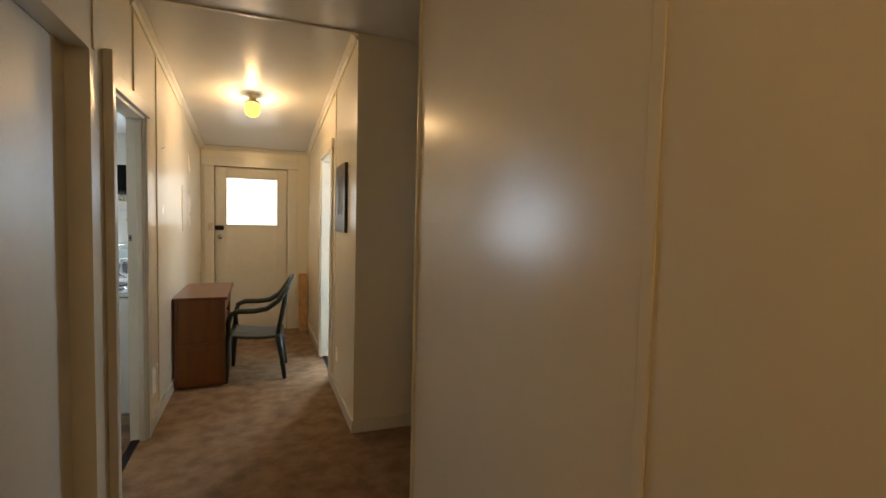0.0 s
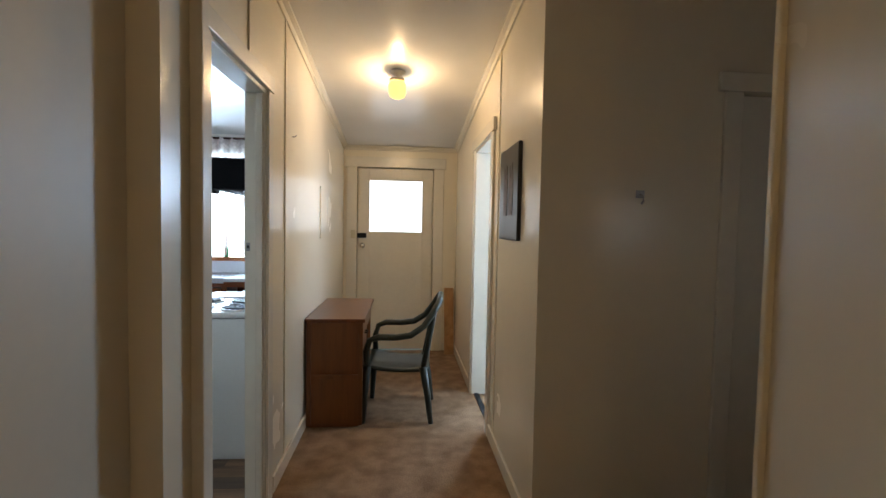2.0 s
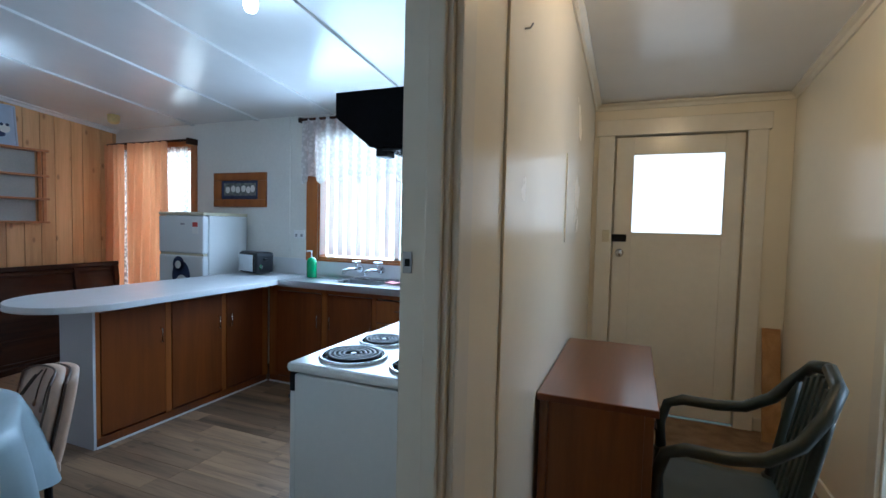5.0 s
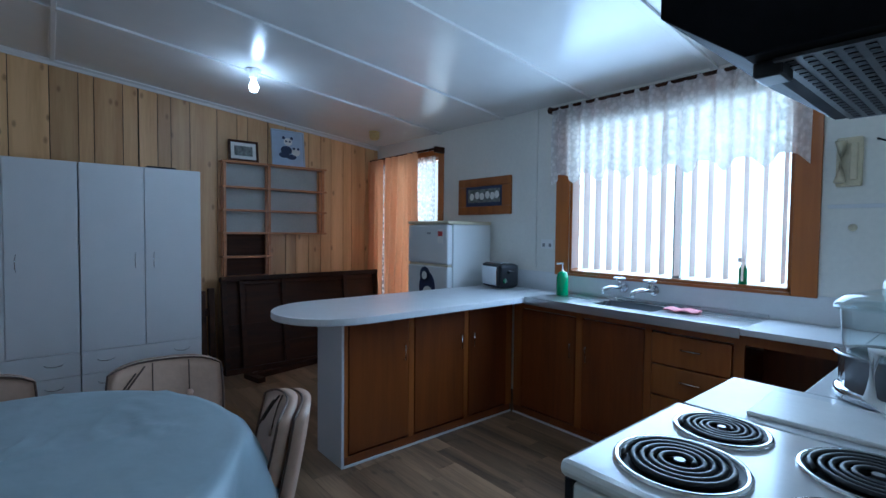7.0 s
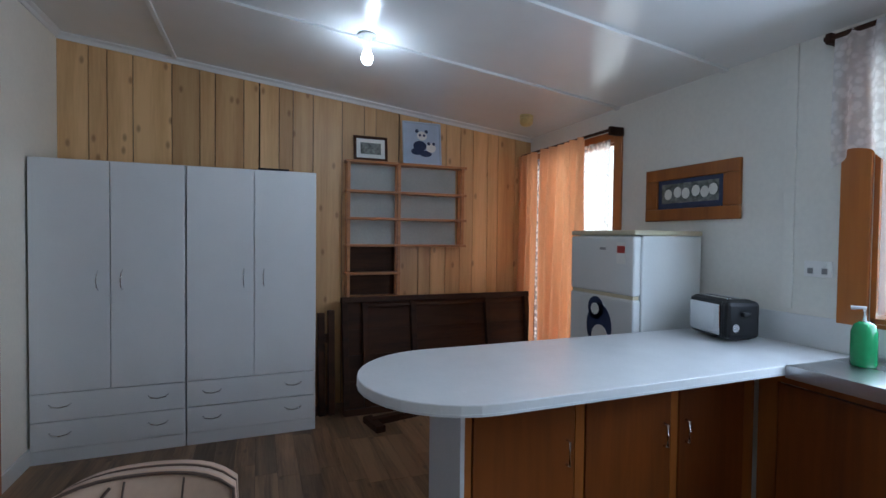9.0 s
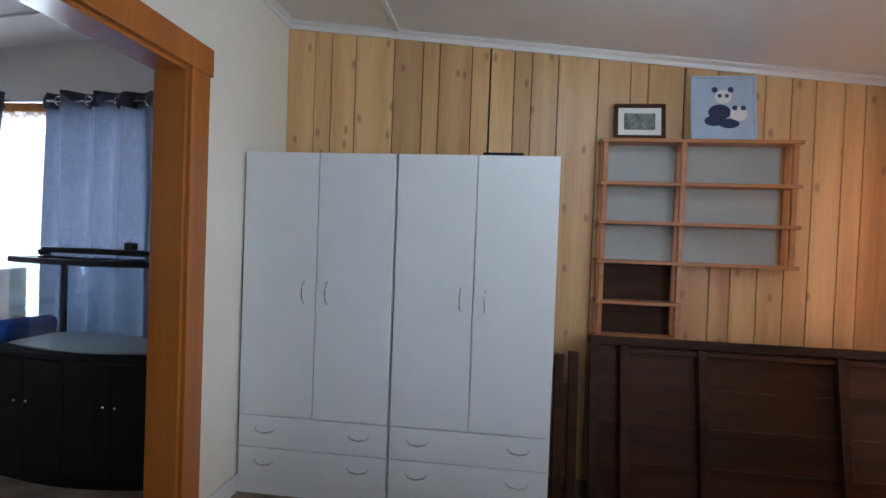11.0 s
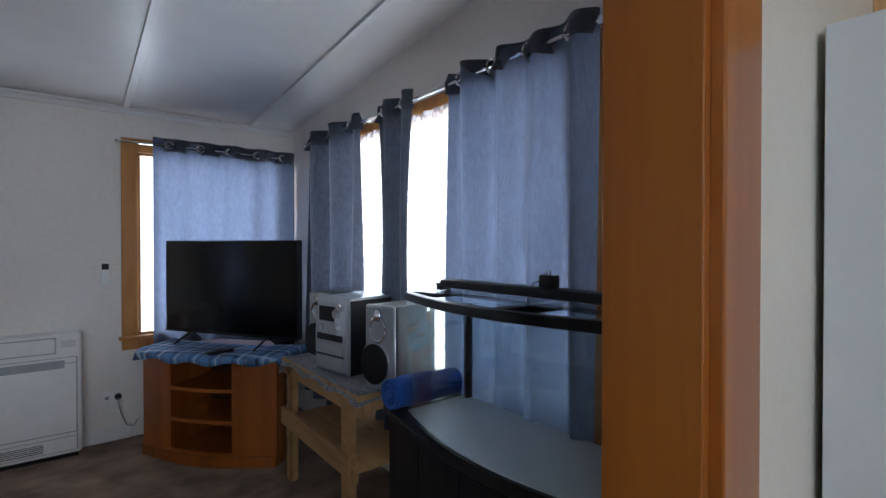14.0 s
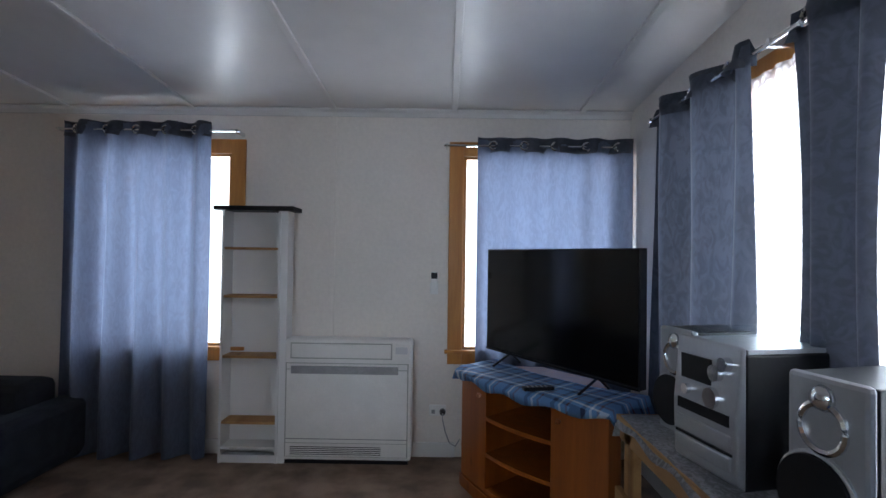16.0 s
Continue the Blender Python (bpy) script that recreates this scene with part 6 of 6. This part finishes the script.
# pine side table with a cloth
t = thing("side_table", "rough pine side table with a lower shelf", "side table", -5.42, -1.90, 0)
for x, y in ((0.40, 0.05), (0.43, 0.84), (0.02, 0.05), (0.02, 0.84)):
    part("leg", box(x, x + 0.045, y, y + 0.07, 0.0, 0.70), M_STOOL, t, bevel=0.003)
part("apron", box(0.42, 0.445, 0.0, 0.97, 0.62, 0.70), M_STOOL, t, bevel=0.003)
part("apron", box(0.0, 0.44, 0.90, 0.92, 0.62, 0.70), M_STOOL, t, bevel=0.003)
part("tabletop", box(0.0, 0.46, 0.0, 0.98, 0.70, 0.722), M_STOOL, t)
part("lower_shelf", box(0.0, 0.44, 0.03, 0.93, 0.355, 0.373), M_STOOL, t)
part("shelf_rail", box(0.44, 0.465, 0.0, 0.95, 0.32, 0.42), M_STOOL, t, bevel=0.003)
t = thing("patterned_cloth", "shiny grey patterned cloth on the side table", "cloth", -5.42, -1.90, 0.7225)
bm = bmesh.new()
nx, ny = 14, 26
g = []
for i in range(nx + 1):
    col = []
    for j in range(ny + 1):
        x, y = 0.48 * i / nx, -0.012 + 1.0 * j / ny
        zz = 0.003 + 0.004 * noise.noise(Vector((x * 12, y * 12, 4)))
        if i == nx:
            x, zz = 0.472, -0.03 - 0.012 * math.sin(y * 21)
        if j == 0 or j == ny:
            zz = -0.10 if j == 0 else -0.035 - 0.01 * math.sin(x * 30)
        col.append(bm.verts.new((x, y, zz)))
    g.append(col)
for i in range(nx):
    for j in range(ny):
        bm.faces.new((g[i][j], g[i + 1][j], g[i + 1][j + 1], g[i][j + 1]))
ob = part("cloth", bm, M_GCLOTH, t, smooth=True)
md = ob.modifiers.new("solid", "SOLIDIFY")
md.thickness, md.offset = 0.003, 1

# stereo: front faces +x before turning
t = thing("stereo_system", "silver and black mini stereo with a turntable lid", "stereo", -5.165, -1.36, 0.73, 12)
t.scale = (1.0, 0.95, 1.1)
part("body", box(-0.19, 0.12, -0.135, 0.135, 0, 0.35), M_BLACK, t, bevel=0.006)
f = part("front_panel", prism([(0.12, 0.0), (0.15, 0.02), (0.155, 0.18), (0.135, 0.37), (0.12, 0.37)], "y", -0.137, 0.137), M_SILVER, t, "silver plastic fascia", 0.008)
part("display", box(0.145, 0.152, -0.10, 0.03, 0.25, 0.32), M_BLACK, f)
for (y, z, r) in ((0.055, 0.29, 0.022), (0.04, 0.22, 0.028), (-0.07, 0.22, 0.015), (0.09, 0.32, 0.018)):
    part("dial", disc((0.14, y, z), r, 0.025, "x", 20), M_CHROME, f)
part("cd_tray", box(0.15, 0.158, -0.11, 0.11, 0.16, 0.19), M_BLACK, f)
for z in (0.10, 0.045):
    part("tape_door", box(0.148, 0.160, -0.115, 0.115, z, z + 0.04), M_SILVER, f, bevel=0.004)
part("tray_gap", box(0.15, 0.157, -0.12, 0.12, 0.087, 0.094), M_BLACK, f)
part("turntable_lid", box(-0.18, 0.10, -0.13, 0.13, 0.352, 0.395), M_TANK, t, "clear grey turntable lid", 0.015)
part("turntable_deck", box(-0.18, 0.11, -0.13, 0.13, 0.35, 0.362), M_SILVER, t)
for (y, x, rz, lab) in ((-0.97, -5.20, 14, "silver and black loudspeaker beside the stereo"), (-1.70, -5.22, 14, "silver and black loudspeaker beside the television")):
    t = thing("loudspeaker", lab, "loudspeaker", x, y, 0.728, rz, group="stereo loudspeakers")
    t.scale = (1.0, 1.0, 1.1)
    part("cabinet", box(-0.18, 0.10, -0.09, 0.09, 0, 0.355), M_BLACK, t, bevel=0.005)
    f = part("baffle", box(0.10, 0.125, -0.092, 0.092, 0, 0.36), M_SILVER, t, "silver plastic baffle", 0.012)
    part("woofer", disc((0.12, -0.02, 0.11), 0.085, 0.022, "x", 28), M_BLACK, f, "large black cone")
    part("woofer_rim", ring((0.128, -0.02, 0.11), 0.088, 0.006, "x", 28), M_SILVER, f)
    part("mid_ring", ring((0.128, -0.005, 0.255), 0.05, 0.008, "x", 24), M_CHROME, f)
    part("tweeter", lathe([(0.028, 0), (0.024, 0.012), (0.008, 0.02)], 18), M_CHROME, f, smooth=True).matrix_local = pose(0.125, -0.005, 0.315, 0, 90, 0)

# aquarium on a bow-fronted cabinet
t = thing("aquarium_cabinet", "black bow-fronted aquarium cabinet with two doors", "cabinet", 0, 0, 0)
AY0, AY1 = -0.80, 0.41
front = [(-5.03 + 0.09 * math.sin(math.pi * k / 14), AY0 + (AY1 - AY0) * k / 14) for k in range(15)]
inner = [(-5.05 + 0.09 * math.sin(math.pi * k / 14), AY0 + (AY1 - AY0) * k / 14) for k in range(15)]
part("body", prism(inner + [(-5.36, AY1), (-5.36, AY0)], "z", 0.03, 0.68), M_BLACK, t)
part("plinth", prism(inner + [(-5.35, AY1), (-5.35, AY0)], "z", 0.0, 0.05), M_BLACK, t)
part("top_board", prism([(x + 0.012, y) for x, y in front] + [(-5.37, AY1), (-5.37, AY0)], "z", 0.68, 0.715), M_BLACK, t, bevel=0.006)
for i, (k0, k1) in enumerate(((1, 4), (4, 7), (7, 10), (10, 13))):
    pts = front[k0:k1 + 1]
    pts2 = [(x - 0.018, y) for x, y in pts[::-1]]
    sh = 0.003
    d = part("door", prism([(p[0], p[1] + (sh if p == pts[0] else -sh if p == pts[-1] else 0)) for p in pts] + pts2, "z", 0.07, 0.67), M_BLACK, t)
    ky = front[k1 if i % 2 == 0 else k0]
    part("knob", lathe([(0.006, 0), (0.009, 0.012), (0.007, 0.02)], 10), M_CHROME, d, "small metal knob", smooth=True).matrix_local = pose(ky[0], ky[1] + (-0.035 if i % 2 == 0 else 0.035), 0.45, 0, 90, 0)
t = thing("aquarium", "empty bow-fronted glass aquarium with a black rim", "aquarium", 0, 0, 0)
BY0, BY1 = -0.62, 0.37


def bowline(x0, swell, n=16):
    return [(x0 + swell * math.sin(math.pi * k / n), BY0 + (BY1 - BY0) * k / n) for k in range(n + 1)]


o, i2 = bowline(-5.02, 0.09), bowline(-5.028, 0.09)
part("front_glass", prism(o + i2[::-1], "z", 0.735, 1.18), M_TANK, t, "curved front glass", smooth=False)
part("back_glass", box(-5.34, -5.334, BY0, BY1, 0.735, 1.18), M_TANK, t)
part("side_glass", box(-5.334, -5.028, BY0, BY0 + 0.006, 0.735, 1.18), M_TANK, t)
part("side_glass", box(-5.334, -5.028, BY1 - 0.006, BY1, 0.735, 1.18), M_TANK, t)
part("base_glass", prism(i2 + [(-5.334, BY1), (-5.334, BY0)], "z", 0.73, 0.738), M_LAMG, t, "pale dusty glass base")
part("base_rim", prism(bowline(-5.012, 0.09) + [(-5.345, BY1 + 0.004), (-5.345, BY0 - 0.004)], "z", 0.714, 0.731), M_BLACK, t)
bm = prism(bowline(-5.008, 0.09) + bowline(-5.045, 0.09)[::-1], "z", 1.183, 1.215)
bx(bm, -5.35, -5.31, BY0 - 0.006, BY1 + 0.006, 1.183, 1.215)
bx(bm, -5.31, -5.045, BY0 - 0.006, BY0 + 0.03, 1.183, 1.215)
bx(bm, -5.31, -5.045, BY1 - 0.03, BY1 + 0.006, 1.183, 1.215)
bx(bm, -5.31, -4.96, -0.12, -0.07, 1.175, 1.205)
part("rim", bm, M_BLACK, t, "black plastic rim", 0.004)
part("filter_tube", box(-5.33, -5.30, BY0 + 0.03, BY0 + 0.05, 0.74, 1.15), M_BLACK, t)
part("cover_glass", box(-5.31, -5.06, BY0 + 0.03, BY1 - 0.03, 1.216, 1.221), M_TANK, t, "clear cover glass")
t = thing("aquarium_lamp", "long black lamp bar on the aquarium", "lamp", -5.16, -0.10, 1.221)
part("bar", box(-0.035, 0.035, -0.44, 0.44, 0.012, 0.045), M_BLACK, t, bevel=0.008)
part("end_bracket", box(-0.03, 0.03, -0.47, -0.44, 0.0, 0.03), M_BLACK, t, bevel=0.004)
part("end_bracket", box(-0.03, 0.03, 0.44, 0.47, 0.0, 0.03), M_BLACK, t, bevel=0.004)
t = thing("plug_adapter", "black power adapter lying on the lamp", "adapter", -5.17, -0.02, 1.266)
t.scale = (0.62, 0.62, 0.68)
part("body", box(-0.03, 0.03, -0.045, 0.045, 0, 0.06), M_BLACK, t, bevel=0.006)
for dy in (-0.012, 0.012):
    part("pin", box(-0.004, 0.004, dy - 0.003, dy + 0.003, 0.06, 0.08), M_GREYM, t)
part("lead", tube([(0, -0.045, 0.03), (0.03, -0.08, 0.02), (0.055, -0.09, -0.10), (0.055, -0.07, -0.22), (0.055, -0.095, -0.24), (0.055, -0.11, -0.15), (0.05, -0.10, -0.05)], 0.003, 6), M_BLACK, t, smooth=True)
t = thing("rolled_towel", "rolled bright blue towel on the aquarium cabinet", "towel", -5.08, -0.71, 0.717)
pts = []
bm = bmesh.new()
spiral = []
for k in range(60):
    a = 2 * math.pi * 3.1 * k / 59
    r = 0.012 + 0.060 * k / 59
    spiral.append((r * math.cos(a), 0.07 + r * math.sin(a)))
rows = [[bm.verts.new((0.09 - 0.36 * s, p[0], p[1] * (1 + 0.05 * math.sin(5 * s)))) for p in spiral] for s in (0, 0.25, 0.5, 0.75, 1)]
for a, b in zip(rows, rows[1:]):
    for i in range(len(spiral) - 1):
        bm.faces.new((a[i], a[i + 1], b[i + 1], b[i]))
ob = part("roll", bm, M_BLUE, t, smooth=True)
md = ob.modifiers.new("solid", "SOLIDIFY")
md.thickness = 0.012

# sofa
t = thing("sofa", "dark fabric sofa against the living room wall", "sofa", -1.83, -3.08, 0)
t.scale = (1.0, 1.0, 0.84)
part("base", box(0.02, 1.10, 0.02, 0.86, 0.03, 0.36), M_SOFA, t, bevel=0.03)
part("arm", box(0.0, 0.22, 0.0, 0.90, 0.05, 0.50), M_SOFA, t, bevel=0.06)
part("seat_cushion", box(0.22, 1.10, 0.20, 0.90, 0.30, 0.43), M_SOFA, t, bevel=0.05)
part("back_cushion", box(0.20, 1.10, 0.02, 0.28, 0.36, 0.66), M_SOFA, t, bevel=0.07)
part("foot", box(0.05, 0.11, 0.8, 0.86, 0, 0.05), M_BLACK, t)

# ---- pieces of the setting ----
WALLW = bpy.data.objects["wall_west"]
unit = bmesh.new()
bx(unit, 0, 0.016, 0, 1, 0, 1)
bmesh.ops.bevel(unit, geom=[e for e in unit.edges if abs(e.verts[0].co.z - e.verts[1].co.z) > 0.5 and e.verts[0].co.x > 0.01], offset=0.004, segments=1, affect="EDGES")
plank_me = bpy.data.meshes.new("plank")
unit.to_mesh(plank_me)
unit.free()
plank_me.materials.append(M_PINE)
rnd = random.Random(4)
EDGES = [0.69, 0.869, 0.976, 1.129, 1.37, 1.55, 1.652, 1.849, 1.963, 2.103, 2.206, 2.359, 2.59, 2.771, 2.869, 3.074, 3.249, 3.361, 3.503, 3.642, 3.767, 3.915, 4.021, 4.198, 4.328]
for k, (y, y1) in enumerate(zip(EDGES, EDGES[1:] + [KY1])):
    p = new("plank", plank_me)
    p.parent = WALLW
    gap = 0.011 if k in (7, 14) else 0.005
    p.matrix_world = Matrix.Translation((KX0 - 0.016, y, 0.0)) @ Matrix.Diagonal((1, y1 - y - gap, 2.72, 1))
FLOORK = bpy.data.objects["floor_kitchen"]
unit = bmesh.new()
bx(unit, 0, 1, 0, 1, -0.004, 0)
fl_me = bpy.data.meshes.new("floor_plank")
unit.to_mesh(fl_me)
unit.free()
fl_me.materials.append(M_VINYL)
row = 0
y = 0.62
while y < KY1:
    x = KX0 - rnd.uniform(0, 0.55)
    while x < HX0 - 0.10:
        a, b = max(x, KX0), min(x + 0.6, HX0 - 0.10)
        if b - a > 0.02:
            p = new("floor_plank", fl_me)
            p.parent = FLOORK
            p.matrix_world = Matrix.Translation((a, y, 0.0)) @ Matrix.Diagonal((b - a - 0.0015, min(0.12, KY1 - y) - 0.0015, 1, 1))
        x += 0.6
    y += 0.12
